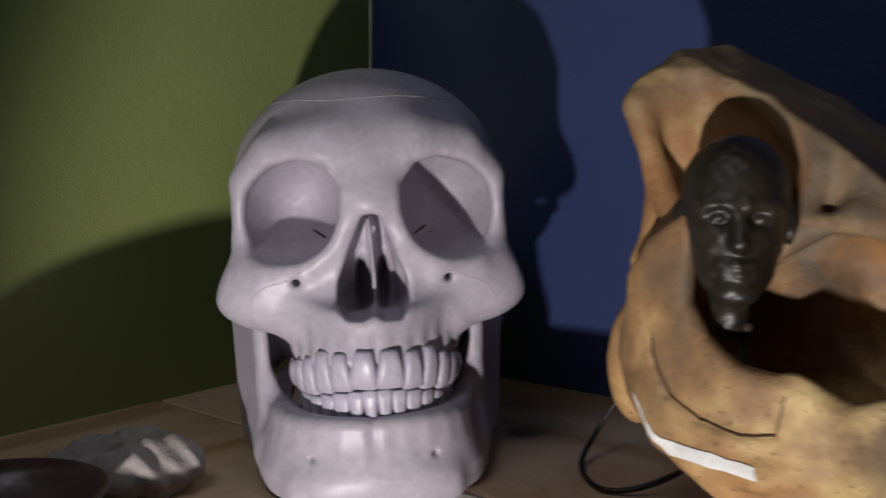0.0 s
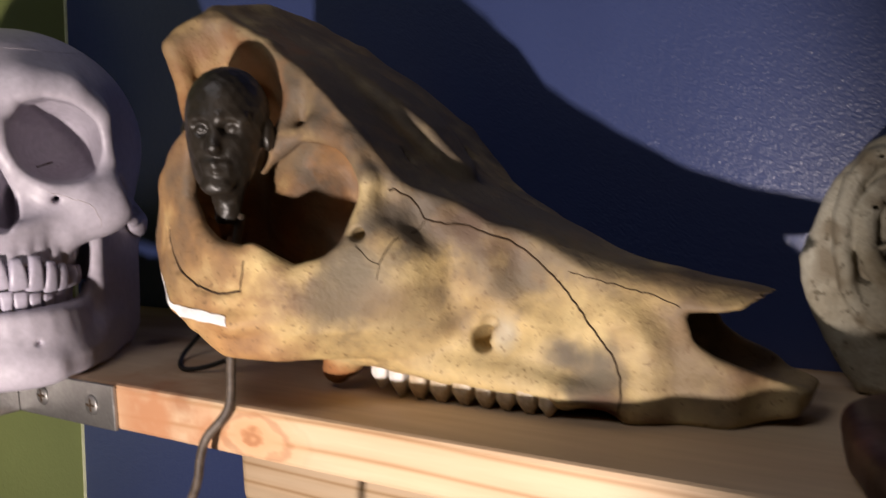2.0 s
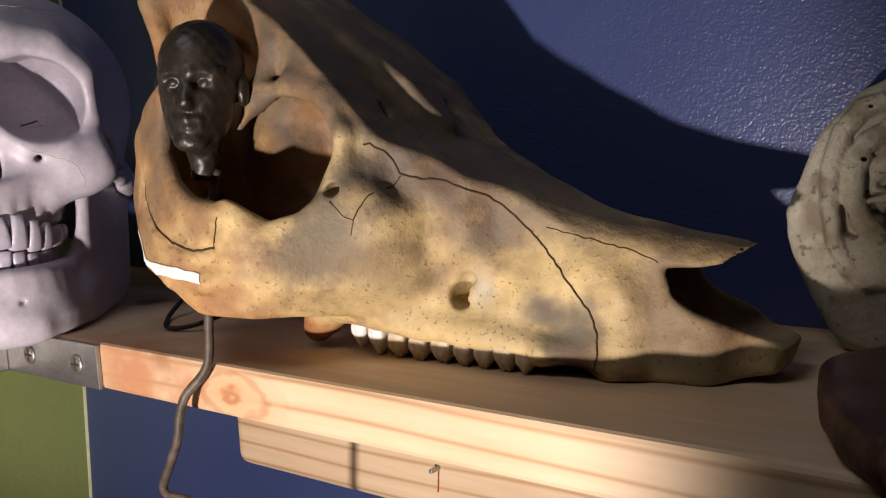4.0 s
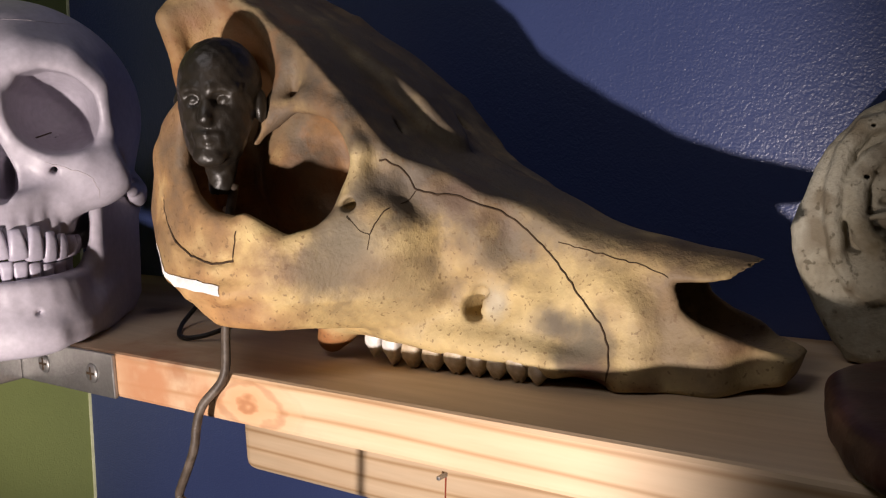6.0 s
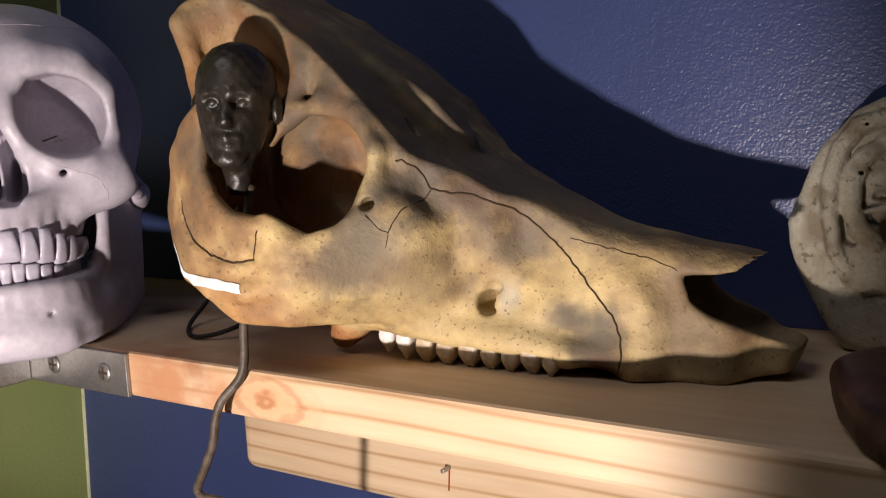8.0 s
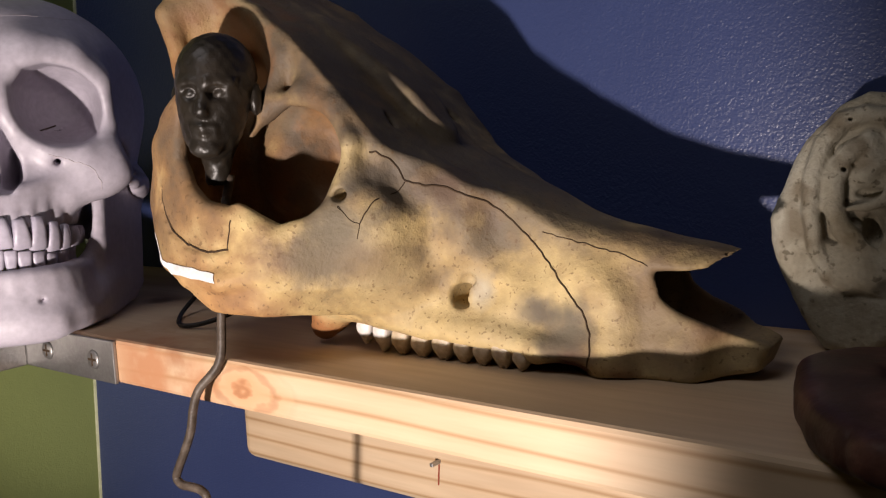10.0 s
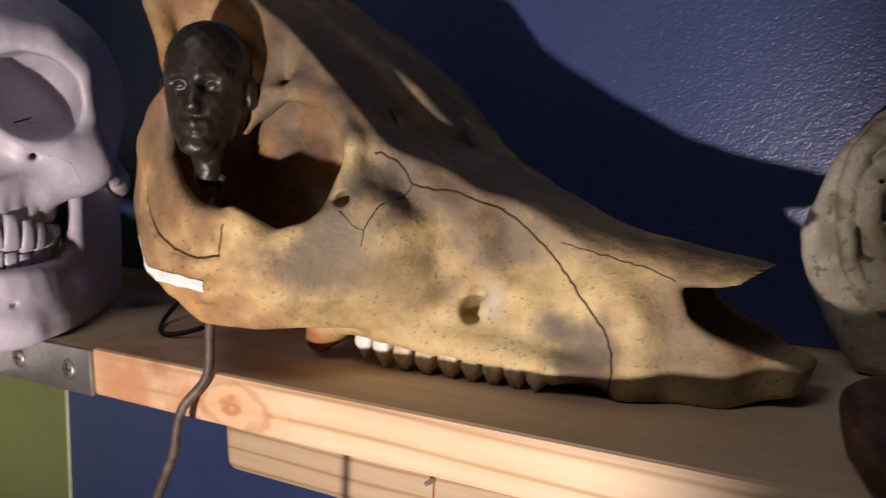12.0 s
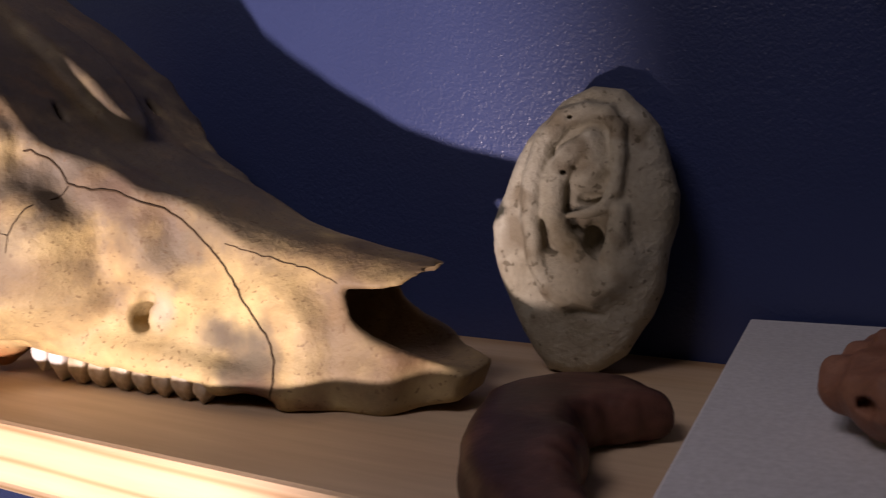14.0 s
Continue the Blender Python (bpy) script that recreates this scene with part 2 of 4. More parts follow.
STONE = mottled("ear_plaster", (0.19, 0.15, 0.09), (0.40, 0.36, 0.27), (0.54, 0.51, 0.42), 26, 480, 0.8, 0.0008, 0.25)
specks_on(STONE, 60, 0.58, 0.68, (0.17, 0.13, 0.08), 0.7)
specks_on(STONE, 300, 0.64, 0.72, (0.10, 0.08, 0.05), 0.7)
REDWOOD = mottled("dark_red_wood", (0.032, 0.014, 0.011), (0.072, 0.030, 0.022), (0.18, 0.080, 0.058), 40, 300, 0.5, 0.0003, 0.3)
BOARD_WHITE = mottled("white_board", (0.66, 0.66, 0.68), (0.70, 0.70, 0.72), (0.74, 0.74, 0.76), 12, 500, 0.6, 0.0001)
CLAY = mottled("brown_clay", (0.18, 0.075, 0.045), (0.26, 0.115, 0.07), (0.33, 0.16, 0.10), 60, 400, 0.6, 0.0006)
OLIVE = mottled("olive_felt", (0.02, 0.022, 0.006), (0.035, 0.036, 0.011), (0.05, 0.05, 0.018), 60, 300, 0.9)
PUMICE = mottled("grey_plaster", (0.27, 0.235, 0.23), (0.36, 0.32, 0.315), (0.44, 0.40, 0.395), 50, 300, 0.85, 0.0008)
GLAZE = mottled("dark_plum_glaze", (0.05, 0.025, 0.03), (0.08, 0.04, 0.045), (0.12, 0.065, 0.07), 40, 300, 0.3)


# ---- shaping tools ----
def part(name, verts, faces, material, parent=None, label="", smooth=False, m=None):
    me = bpy.data.meshes.new(name)
    me.from_pydata(verts, [], faces)
    me.materials.append(material)
    if smooth:
        me.shade_smooth()
    ob = new(name, me)
    if parent:
        ob.parent = parent
    if m is not None:
        ob.matrix_basis = m
    return tagged(ob, label)


def part_bm(name, bm, material, parent=None, label="", smooth=False, m=None):
    me = bpy.data.meshes.new(name)
    bm.to_mesh(me)
    bm.free()
    me.materials.append(material)
    if smooth:
        me.shade_smooth()
    ob = new(name, me)
    if parent:
        ob.parent = parent
    if m is not None:
        ob.matrix_basis = m
    return tagged(ob, label)


def box_bm(lo, hi, bevel=0.0, seg=2):
    bm = bmesh.new()
    bmesh.ops.create_cube(bm, size=1)
    for v in bm.verts:
        v.co = Vector([lo[i] + (v.co[i] + 0.5) * (hi[i] - lo[i]) for i in range(3)])
    if bevel:
        bmesh.ops.bevel(bm, geom=bm.edges[:], offset=bevel, segments=seg, affect="EDGES", profile=0.5)
    return bm


def empty(name, m, label, category, group=""):
    ob = new(name)
    ob.empty_display_size = 0.02
    ob.matrix_basis = m
    return tagged(ob, label, category, group)


def axes(lo, hi, h):
    n = [int(math.ceil((b - a) / h)) + 1 for a, b in zip(lo, hi)]
    g = [(np.arange(k, dtype=np.float32) * h + a) for k, a in zip(n, lo)]
    return g[0][:, None, None], g[1][None, :, None], g[2][None, None, :]


def smin(a, b, k):
    t = np.clip(0.5 + 0.5 * (b - a) / k, 0, 1)
    return b * (1 - t) + a * t - k * t * (1 - t)


def smax(a, b, k):
    return -smin(-a, -b, k)


def ell(X, Y, Z, c, r):
    x, y, z = X - c[0], Y - c[1], Z - c[2]
    k0 = np.sqrt((x / r[0]) ** 2 + (y / r[1]) ** 2 + (z / r[2]) ** 2)
    k1 = np.sqrt((x / r[0] ** 2) ** 2 + (y / r[1] ** 2) ** 2 + (z / r[2] ** 2) ** 2)
    return k0 * (k0 - 1) / np.maximum(k1, 1e-6)


def cap(X, Y, Z, a, b, ra, rb=None):
    rb = ra if rb is None else rb
    d = [q - p for p, q in zip(a, b)]
    t = np.clip(((X - a[0]) * d[0] + (Y - a[1]) * d[1] + (Z - a[2]) * d[2]) / sum(k * k for k in d), 0, 1)
    return np.sqrt((X - a[0] - t * d[0]) ** 2 + (Y - a[1] - t * d[1]) ** 2 + (Z - a[2] - t * d[2]) ** 2) - (ra + (rb - ra) * t)


def chain(X, Y, Z, pts, k=0.003):
    """A bent tube through (x, y, z, radius) places."""
    f = None
    for p, q in zip(pts, pts[1:]):
        g = cap(X, Y, Z, p[:3], q[:3], p[3], q[3])
        f = g if f is None else smin(f, g, k)
    return f


def poly(U, W, pts):
    """Signed distance to a closed outline in a plane; minus inside."""
    best, inside = None, None
    for (ax, ay), (bx, by) in zip(pts, pts[1:] + pts[:1]):
        ex, ey = bx - ax, by - ay
        t = np.clip(((U - ax) * ex + (W - ay) * ey) / (ex * ex + ey * ey), 0, 1)
        d = (U - ax - t * ex) ** 2 + (W - ay - t * ey) ** 2
        best = d if best is None else np.minimum(best, d)
        c = ((ay > W) != (by > W)) & (U < (bx - ax) * (W - ay) / (by - ay if by != ay else 1e-9) + ax)
        inside = c if inside is None else inside ^ c
    return np.where(inside, -1, 1) * np.sqrt(best)


def skin(f, lo, h):
    """Vertices and quads of the zero surface of a field on a grid."""
    s = f < 0
    n = np.array(f.shape)
    ids, pts, quads = [], [], []
    for ax in range(3):
        a = [slice(None)] * 3
        b = [slice(None)] * 3
        a[ax], b[ax] = slice(None, -1), slice(1, None)
        s0 = s[tuple(a)]
        idx = np.argwhere(s0 != s[tuple(b)])
        nxt = idx.copy()
        nxt[:, ax] += 1
        f0, f1 = f[tuple(idx.T)], f[tuple(nxt.T)]
        p = idx.astype(np.float64)
        p[:, ax] += f0 / (f0 - f1)
        o = [(ax + 1) % 3, (ax + 2) % 3]
        ok = np.all((idx[:, o] >= 1) & (idx[:, o] < n[o] - 1), axis=1)
        idx, p = idx[ok], p[ok]
        flip = s0[tuple(idx.T)]
        ring = []
        for db, dc in ((0, 0), (1, 0), (1, 1), (0, 1)):
            c = idx.copy()
            c[:, o[0]] -= db
            c[:, o[1]] -= dc
            lin = (c[:, 0] * n[1] + c[:, 1]) * n[2] + c[:, 2]
            ring.append(lin)
            ids.append(lin)
            pts.append(p)
        q = np.stack(ring, 1)
        q[~flip] = q[~flip][:, ::-1]
        quads.append(q)
    uniq, inv = np.unique(np.concatenate(ids), return_inverse=True)
    pts = np.concatenate(pts)
    cnt = np.bincount(inv)
    v = np.stack([np.bincount(inv, pts[:, i]) / cnt for i in range(3)], 1) * h + np.array(lo)
    q = np.searchsorted(uniq, np.concatenate(quads))
    return v, q


def solid(name, f, lo, h, material, parent=None, label="", m=None):
    v, q = skin(f, lo, h)
    return part(name, v.tolist(), q.tolist(), material, parent, label, True, m)


def tube(name, pts, r, material, parent=None, label="", m=None, sides=8, flat=1.0, closed_ends=True):
    """A round rod through places, with a smooth run between them."""
    P = [Vector(p) for p in pts]
    run = []
    for i in range(len(P) - 1):
        a, b, c, d = P[max(i - 1, 0)], P[i], P[i + 1], P[min(i + 2, len(P) - 1)]
        for j in range(6):
            t = j / 6
            run.append(0.5 * ((2 * b) + (c - a) * t + (2 * a - 5 * b + 4 * c - d) * t * t + (3 * b - a - 3 * c + d) * t ** 3))
    run.append(P[-1])
    verts, faces = [], []
    side = None
    for i, p in enumerate(run):
        d = (run[min(i + 1, len(run) - 1)] - run[max(i - 1, 0)]).normalized()
        ref = side if side else (Vector((0, 0, 1)) if abs(d.z) < 0.9 else Vector((1, 0, 0)))
        up = (ref - d * ref.dot(d)).normalized()
        side = up
        w = d.cross(up)
        for k in range(sides):
            g = 2 * math.pi * k / sides
            verts.append(p + (up * math.cos(g) + w * math.sin(g) * flat) * r)
    for i in range(len(run) - 1):
        for k in range(sides):
            a, b = i * sides + k, i * sides + (k + 1) % sides
            faces.append((a, b, b + sides, a + sides))
    faces.append(tuple(range(sides))[::-1])
    faces.append(tuple(range((len(run) - 1) * sides, len(run) * sides)))
    return part(name, verts, faces, material, parent, label, True, m)


# ---- the room: two painted walls meeting behind the shelf, and the rest that closes it ----
LEAN_X, LEAN_Y = 0.027, 0.031  # the old corner leans a little back per metre


def prism(name, base, z0, z1, material, label, lean=(0, 0)):
    verts = [(x + lean[0] * (z - 1.35), y + lean[1] * (z - 1.35), z) for z in (z0, z1) for x, y in base]
    n = len(base)
    faces = [tuple(range(n))[::-1], tuple(range(n, 2 * n))] + [(i, (i + 1) % n, (i + 1) % n + n, i + n) for i in range(n)]
    return tagged(part(name, verts, faces, material), label, name.split("_")[0], kind="structure")


prism("wall_north", [(0, 0), (3.2, 0), (3.2, 0.15), (0, 0.15)], 0, 2.5, BLUE, "dark blue painted wall with an uneven satin finish", (LEAN_X, LEAN_Y))
prism("wall_west", [(-0.15, -3.2), (0, -3.2), (0, 0.15), (-0.15, 0.15)], 0, 2.5, GREEN, "olive green painted wall with an uneven satin finish", (LEAN_X, LEAN_Y))
prism("wall_east", [(3.2, -3.2), (3.35, -3.2), (3.35, 0.3), (3.2, 0.3)], 0, 2.5, PLASTER, "plain grey plaster wall of the room")
prism("wall_south", [(-0.3, -3.35), (3.35, -3.35), (3.35, -3.2), (-0.3, -3.2)], 0, 2.5, PLASTER, "plain grey plaster wall of the room")
prism("floor", [(-0.3, -3.4), (3.4, -3.4), (3.4, 0.3), (-0.3, 0.3)], -0.1, 0, PINE, "plain wooden floor of the room")
prism("ceiling", [(-0.3, -3.4), (3.4, -3.4), (3.4, 0.3), (-0.3, 0.3)], 2.5, 2.6, PLASTER, "plain grey plaster ceiling")

CAULK = mottled("pale_caulk", (0.40, 0.44, 0.25), (0.52, 0.55, 0.36), (0.6, 0.62, 0.45), 60, 300, 0.7)
prism("trim", [(-0.001, 0.001), (-0.001, -0.0022), (0.0012, -0.0012), (0.0022, 0.001)], 0, 2.5, CAULK, "thin pale paint seam in the wall corner", (LEAN_X, LEAN_Y))

# ---- the corner shelf: two pine boards, a wall batten and a steel corner plate ----
D, TH, XL = 0.168, 0.0235, 0.208
shelf = tagged(part_bm("shelf_board", box_bm((0.001, -D, 1.5 - TH), (1.7, 0.004, 1.5), 0.0022), PINE), "pale pine shelf board with knots along the blue wall", "shelf")
left = tagged(part_bm("shelf_board", box_bm((0.001, -1.3, 1.5 - TH), (XL, -D - 0.0006, 1.5), 0.0022), PINE_LEFT), "pale pine shelf board along the green wall", "shelf")
batten = tagged(part_bm("wall_batten", box_bm((0.2115, -0.02, 1.3735), (1.6, 0.002, 1.5 - TH - 0.0005), 0.0085, 4), PINE), "pale pine batten on the blue wall under the shelf", "batten")
plate = empty("corner_bracket", pose(XL, -D, 1.489), "galvanised steel angle plate screwed across the shelf corner", "bracket")
part_bm("leg", box_bm((0.0, -0.0025, -0.0125), (0.088, -0.0003, 0.0105), 0.0006), STEEL, plate)
part_bm("leg", box_bm((0.0003, -0.084, -0.0125), (0.0025, -0.0027, 0.0105), 0.0006), STEEL, plate)


def screw(name, m):
    bm = bmesh.new()
    bmesh.ops.create_cone(bm, cap_ends=True, segments=20, radius1=0.0056, radius2=0.0044, depth=0.0014)
    s = part_bm(name, bm, STEEL, plate, "", True, m)
    part_bm("slot", box_bm((-0.0034, -0.0006, 0.0004), (0.0034, 0.0006, 0.0009)), CRACK, s)
    part_bm("slot", box_bm((-0.0006, -0.0034, 0.0004), (0.0006, 0.0034, 0.00088)), CRACK, s)
    return s


for d in (0.026, 0.070):
    screw("screw", pose(d, -0.0029, -0.001, 90, 0, 0))
    screw("screw", pose(0.0029, -d, -0.001, 0, 90, 0))
part_bm("nail", box_bm((-0.0012, -0.006, -0.0012), (0.0012, 0.004, 0.0012), 0.0005), STEEL, batten, "small steel nail with a rust streak", m=pose(0.3885, -0.022, 1.404))

RUST = mottled("rust_streak", (0.22, 0.04, 0.02), (0.30, 0.06, 0.03), (0.36, 0.09, 0.05), 80, 400, 0.8)
part_bm("rust_streak", box_bm((-0.0004, -0.0005, -0.014), (0.0004, 0.0004, 0.0), 0.0002), RUST, batten, "thin red rust streak", m=pose(0.3885, -0.0202, 1.403, 0, 5, 0))

# ---- the animal skull lying along the shelf ----
def bend(u, xs, ys, soft=9):
    """A smoothed run through (x, y) places, along the first axis of a grid."""
    y = np.interp(u.ravel(), xs, ys)
    k = np.hanning(2 * soft + 3)[1:-1]
    y = np.convolve(np.pad(y, soft, mode="edge"), k / k.sum(), mode="valid")
    return y.astype(np.float32).reshape(u.shape)


def animal_skull():
    root = empty("animal_skull", pose(0.446, -0.0925, 1.5, 0, 0, 3.7), "yellowed old pig skull without lower jaw lying on the shelf", "skull")
    h = 0.00125
    lo, hi = (-0.145, -0.1, -0.004), (0.178, 0.1, 0.2)
    U, V, W = axes(lo, hi, h)
    A = np.abs(V)
    # half breadth over the side outline: (along, up, half breadth)
    ctrl = [(0.160, 0.046, 0.009), (0.118, 0.056, 0.017), (0.118, 0.044, 0.020), (0.10, 0.030, 0.029), (0.10, 0.008, 0.032), (0.13, 0.010, 0.025),
            (0.158, 0.010, 0.013), (0.13, 0.025, 0.022), (0.04, 0.030, 0.0305), (0.065, 0.015, 0.031), (0.065, 0.060, 0.024), (0.065, 0.075, 0.024),
            (0.03, 0.015, 0.033), (0.03, 0.060, 0.036), (0.034, 0.088, 0.032), (0.0, 0.022, 0.040), (0.0, 0.050, 0.050), (0.0, 0.075, 0.055),
            (0.018, 0.079, 0.040), (0.0, 0.098, 0.048), (0.0, 0.108, 0.047), (0.0, 0.124, 0.047), (-0.018, 0.110, 0.045), (-0.018, 0.134, 0.0475),
            (-0.05, 0.158, 0.040), (-0.045, 0.135, 0.042), (-0.03, 0.118, 0.046), (-0.03, 0.138, 0.045), (-0.05, 0.112, 0.031), (-0.05, 0.08, 0.027), (-0.05, 0.05, 0.025), (-0.08, 0.174, 0.037),
            (-0.085, 0.155, 0.036), (-0.08, 0.125, 0.028), (-0.08, 0.09, 0.030), (-0.08, 0.06, 0.030), (-0.10, 0.182, 0.045), (-0.112, 0.16, 0.050),
            (-0.105, 0.13, 0.044), (-0.105, 0.10, 0.040)]
    num = den = 0
    for u, w, b in ctrl:
        k = 1 / (((U - u) ** 2 + (W - w) ** 2) / 0.0001 + 0.9) ** 2.6
        num, den = num + k * b, den + k
    hw = num / den
    side = [(-0.118, 0.160), (-0.112, 0.178), (-0.099, 0.186), (-0.078, 0.179), (-0.05, 0.162), (-0.016, 0.141), (0.006, 0.124), (0.020, 0.107),
            (0.034, 0.091), (0.055, 0.080), (0.090, 0.064), (0.118, 0.0585), (0.163, 0.0490), (0.163, 0.0425), (0.138, 0.0440), (0.121, 0.042),
            (0.124, 0.033), (0.132, 0.0265), (0.150, 0.021), (0.164, 0.014), (0.160, 0.004), (0.135, -0.001), (0.105, 0.0005), (0.09, 0.006),
            (0.06, 0.0105), (0.02, 0.013), (-0.02, 0.016), (-0.035, 0.02), (-0.06, 0.036), (-0.098, 0.045), (-0.104, 0.08), (-0.108, 0.12)]
    f = smax(poly(U, W, side), (A - hw) * 0.8, 0.0035)
    # the forehead and nose roof: nearly flat across, with an edge along each side
    su = [-0.12, -0.06, -0.03, 0.0, 0.03, 0.06, 0.10, 0.165]
    top = bend(U, [-0.118, -0.100, -0.078, -0.047, -0.020, -0.004, 0.012, 0.042, 0.067, 0.084, 0.108, 0.165], [0.178, 0.184, 0.169, 0.151, 0.129, 0.113, 0.096, 0.082, 0.072, 0.064, 0.058, 0.048])
    drop = bend(U, su, [0.010, 0.002, 0.001, 0.001, 0.002, 0.004, 0.005, 0.003])
    edge = bend(U, su, [0.050, 0.037, 0.046, 0.045, 0.032, 0.024, 0.018, 0.008])
    f = smax(f, (W - top + drop * (A / edge) ** 2) * 0.8, 0.0022)
    # temporal hollow behind the eye
    f = smax(f, -ell(U, A, W, (-0.080, 0.070, 0.139), (0.037, 0.034, 0.047)), 0.003)
    # flaring nape crest
    f = smin(f, chain(U, A, W, [(-0.100, 0.0, 0.180, 0.005), (-0.104, 0.03, 0.177, 0.0045), (-0.112, 0.052, 0.162, 0.004), (-0.104, 0.050, 0.135, 0.005), (-0.092, 0.058, 0.118, 0.006)]), 0.006)
    # ridge from the crest down to the process behind the eye
    f = smin(f, chain(U, A, W, [(-0.098, 0.036, 0.175, 0.003), (-0.068, 0.036, 0.160, 0.0025), (-0.048, 0.041, 0.138, 0.003), (-0.052, 0.046, 0.119, 0.004), (-0.060, 0.051, 0.102, 0.0025)]), 0.006)
    # cheek arch
    arch = [(-0.080, 0.125), (-0.098, 0.114), (-0.103, 0.104), (-0.108, 0.088), (-0.110, 0.070), (-0.105, 0.057), (-0.096, 0.047), (-0.082, 0.036), (-0.062, 0.0245), (-0.045, 0.0240), (-0.029, 0.0235),
            (-0.012, 0.0205), (0.006, 0.0205), (0.022, 0.028), (0.024, 0.066), (-0.004, 0.074), (-0.014, 0.068), (-0.024, 0.0650), (-0.032, 0.0700), (-0.038, 0.0775), (-0.046, 0.0735), (-0.058, 0.0755),
            (-0.069, 0.083), (-0.0765, 0.094), (-0.0765, 0.109), (-0.074, 0.120)]
    vc = bend(U, [-0.105, -0.09, -0.06, -0.03, -0.012, 0.008, 0.025], [0.070, 0.0785, 0.0845, 0.080, 0.067, 0.051, 0.036], 10)
    bulge = np.interp(W, [0.02, 0.05, 0.075, 0.13], [-0.004, 0.001, 0.0, -0.007]).astype(np.float32)
    bulge = bulge - 0.016 * np.clip((0.036 - W) / 0.016, 0, 1) * np.clip((U + 0.035) / 0.02, 0, 1)
    f = smin(f, smax(poly(U, W, arch), np.abs(A - vc - bulge) - 0.0048, 0.006), 0.008)
    f = smin(f, chain(U, A, W, [(-0.096, 0.076, 0.058, 0.0040), (-0.086, 0.082, 0.047, 0.0046), (-0.070, 0.0855, 0.041, 0.0052), (-0.050, 0.0865, 0.041, 0.0050), (-0.030, 0.079, 0.043, 0.0045)]), 0.003)
    seam = chain(U, 0 * U, W, [(-0.0915, 0, 0.080, 0.0009), (-0.089, 0, 0.071, 0.0011), (-0.083, 0, 0.062, 0.0013), (-0.0705, 0, 0.0560, 0.0013), (-0.056, 0, 0.0535, 0.0012), (-0.045, 0, 0.0545, 0.0008)])
    f = smax(f, -smax(seam, vc + bulge + 0.0030 - A, 0.001), 0.0012)
    f = smin(f, cap(U, A, W, (-0.098, 0.068, 0.098), (-0.098, 0.040, 0.100), 0.006, 0.010), 0.008)
    f = smin(f, cap(U, A, W, (-0.092, 0.070, 0.062), (-0.09, 0.035, 0.058), 0.008, 0.012), 0.008)
    f = smin(f, chain(U, A, W, [(-0.104, 0.046, 0.125, 0.006), (-0.108, 0.047, 0.102, 0.008), (-0.109, 0.047, 0.070, 0.011)]), 0.008)
    f = smin(f, ell(U, A, W, (-0.004, 0.050, 0.060), (0.024, 0.013, 0.022)), 0.010)
    f = smin(f, ell(U, A, W, (-0.116, 0.046, 0.062), (0.011, 0.014, 0.024)), 0.006)
    # eye socket
    f = smax(f, -ell(U, A, W, (-0.034, 0.052, 0.0905), (0.0285, 0.039, 0.0260)), 0.003)
    f = smin(f, chain(U, A, W, [(-0.003, 0.056, 0.078, 0.0032), (-0.002, 0.053, 0.098, 0.0028), (-0.014, 0.049, 0.114, 0.0030), (-0.034, 0.047, 0.1205, 0.0030), (-0.053, 0.047, 0.114, 0.003)]), 0.009)
    f = smax(f, -ell(U, A, W, (-0.027, 0.042, 0.078), (0.019, 0.028, 0.018)), 0.004)
    f = smax(f, -ell(U, A, W, (-0.068, 0.042, 0.074), (0.026, 0.020, 0.028)), 0.005)
    core = smax(ell(U, A, W, (-0.055, 0.0, 0.105), (0.075, 0.017, 0.055)), poly(U, W, side) + 0.006, 0.003)
    f = smin(f, core, 0.004)
    f = smin(f, ell(U, A, W, (-0.064, 0.0, 0.086), (0.027, 0.036, 0.034)), 0.005)
    # nose passage and the hollows of the face
    f = smax(f, -ell(U, A, W, (0.15, 0.0, 0.032), (0.095, 0.0185, 0.0175)), 0.002)
    f = smax(f, -ell(U, A, W, (0.0365, 0.028, 0.029), (0.0052, 0.018, 0.0055)), 0.0015)
    f = smax(f, -ell(U, A, W, (0.0405, 0.0315, 0.0355), (0.0045, 0.006, 0.004)), 0.002)
    f = smin(f, chain(U, A, W, [(0.041, 0.0285, 0.028, 0.0018), (0.0435, 0.0288, 0.032, 0.0022), (0.046, 0.0288, 0.036, 0.0015)]), 0.002)
    f = smax(f, -ell(U, A, W, (0.050, 0.043, 0.033), (0.016, 0.013, 0.008)), 0.006)
    f = smax(f, -ell(U, A, W, (0.078, 0.042, 0.020), (0.018, 0.012, 0.014)), 0.006)
    f = smax(f, -ell(U, A, W, (-0.002, 0.0585, 0.076), (0.0035, 0.008, 0.003)), 0.0015)
    f = smax(f, -ell(U, A, W, (0.008, 0.055, 0.084), (0.003, 0.006, 0.0026)), 0.003)
    f = smax(f, -ell(U, A, W, (0.000, 0.0255, 0.107), (0.0035, 0.0018, 0.005)), 0.0015)
    f = smax(f, -chain(U, A, W, [(0.004, 0.0255, 0.106, 0.001), (0.03, 0.020, 0.090, 0.0016), (0.055, 0.018, 0.078, 0.0008)]), 0.005)
    # tooth ridge, palate, hooks behind the palate
    f = smin(f, chain(U, A, W, [(-0.024, 0.029, 0.020, 0.006), (-0.005, 0.030, 0.0175, 0.006), (0.02, 0.031, 0.0150, 0.0058), (0.05, 0.0315, 0.0135, 0.0056), (0.075, 0.031, 0.0095, 0.0055), (0.10, 0.029, 0.006, 0.005)]), 0.006)
    f = smax(f, -ell(U, A, W, (0.02, 0.0, -0.004), (0.085, 0.021, 0.013)), 0.004)
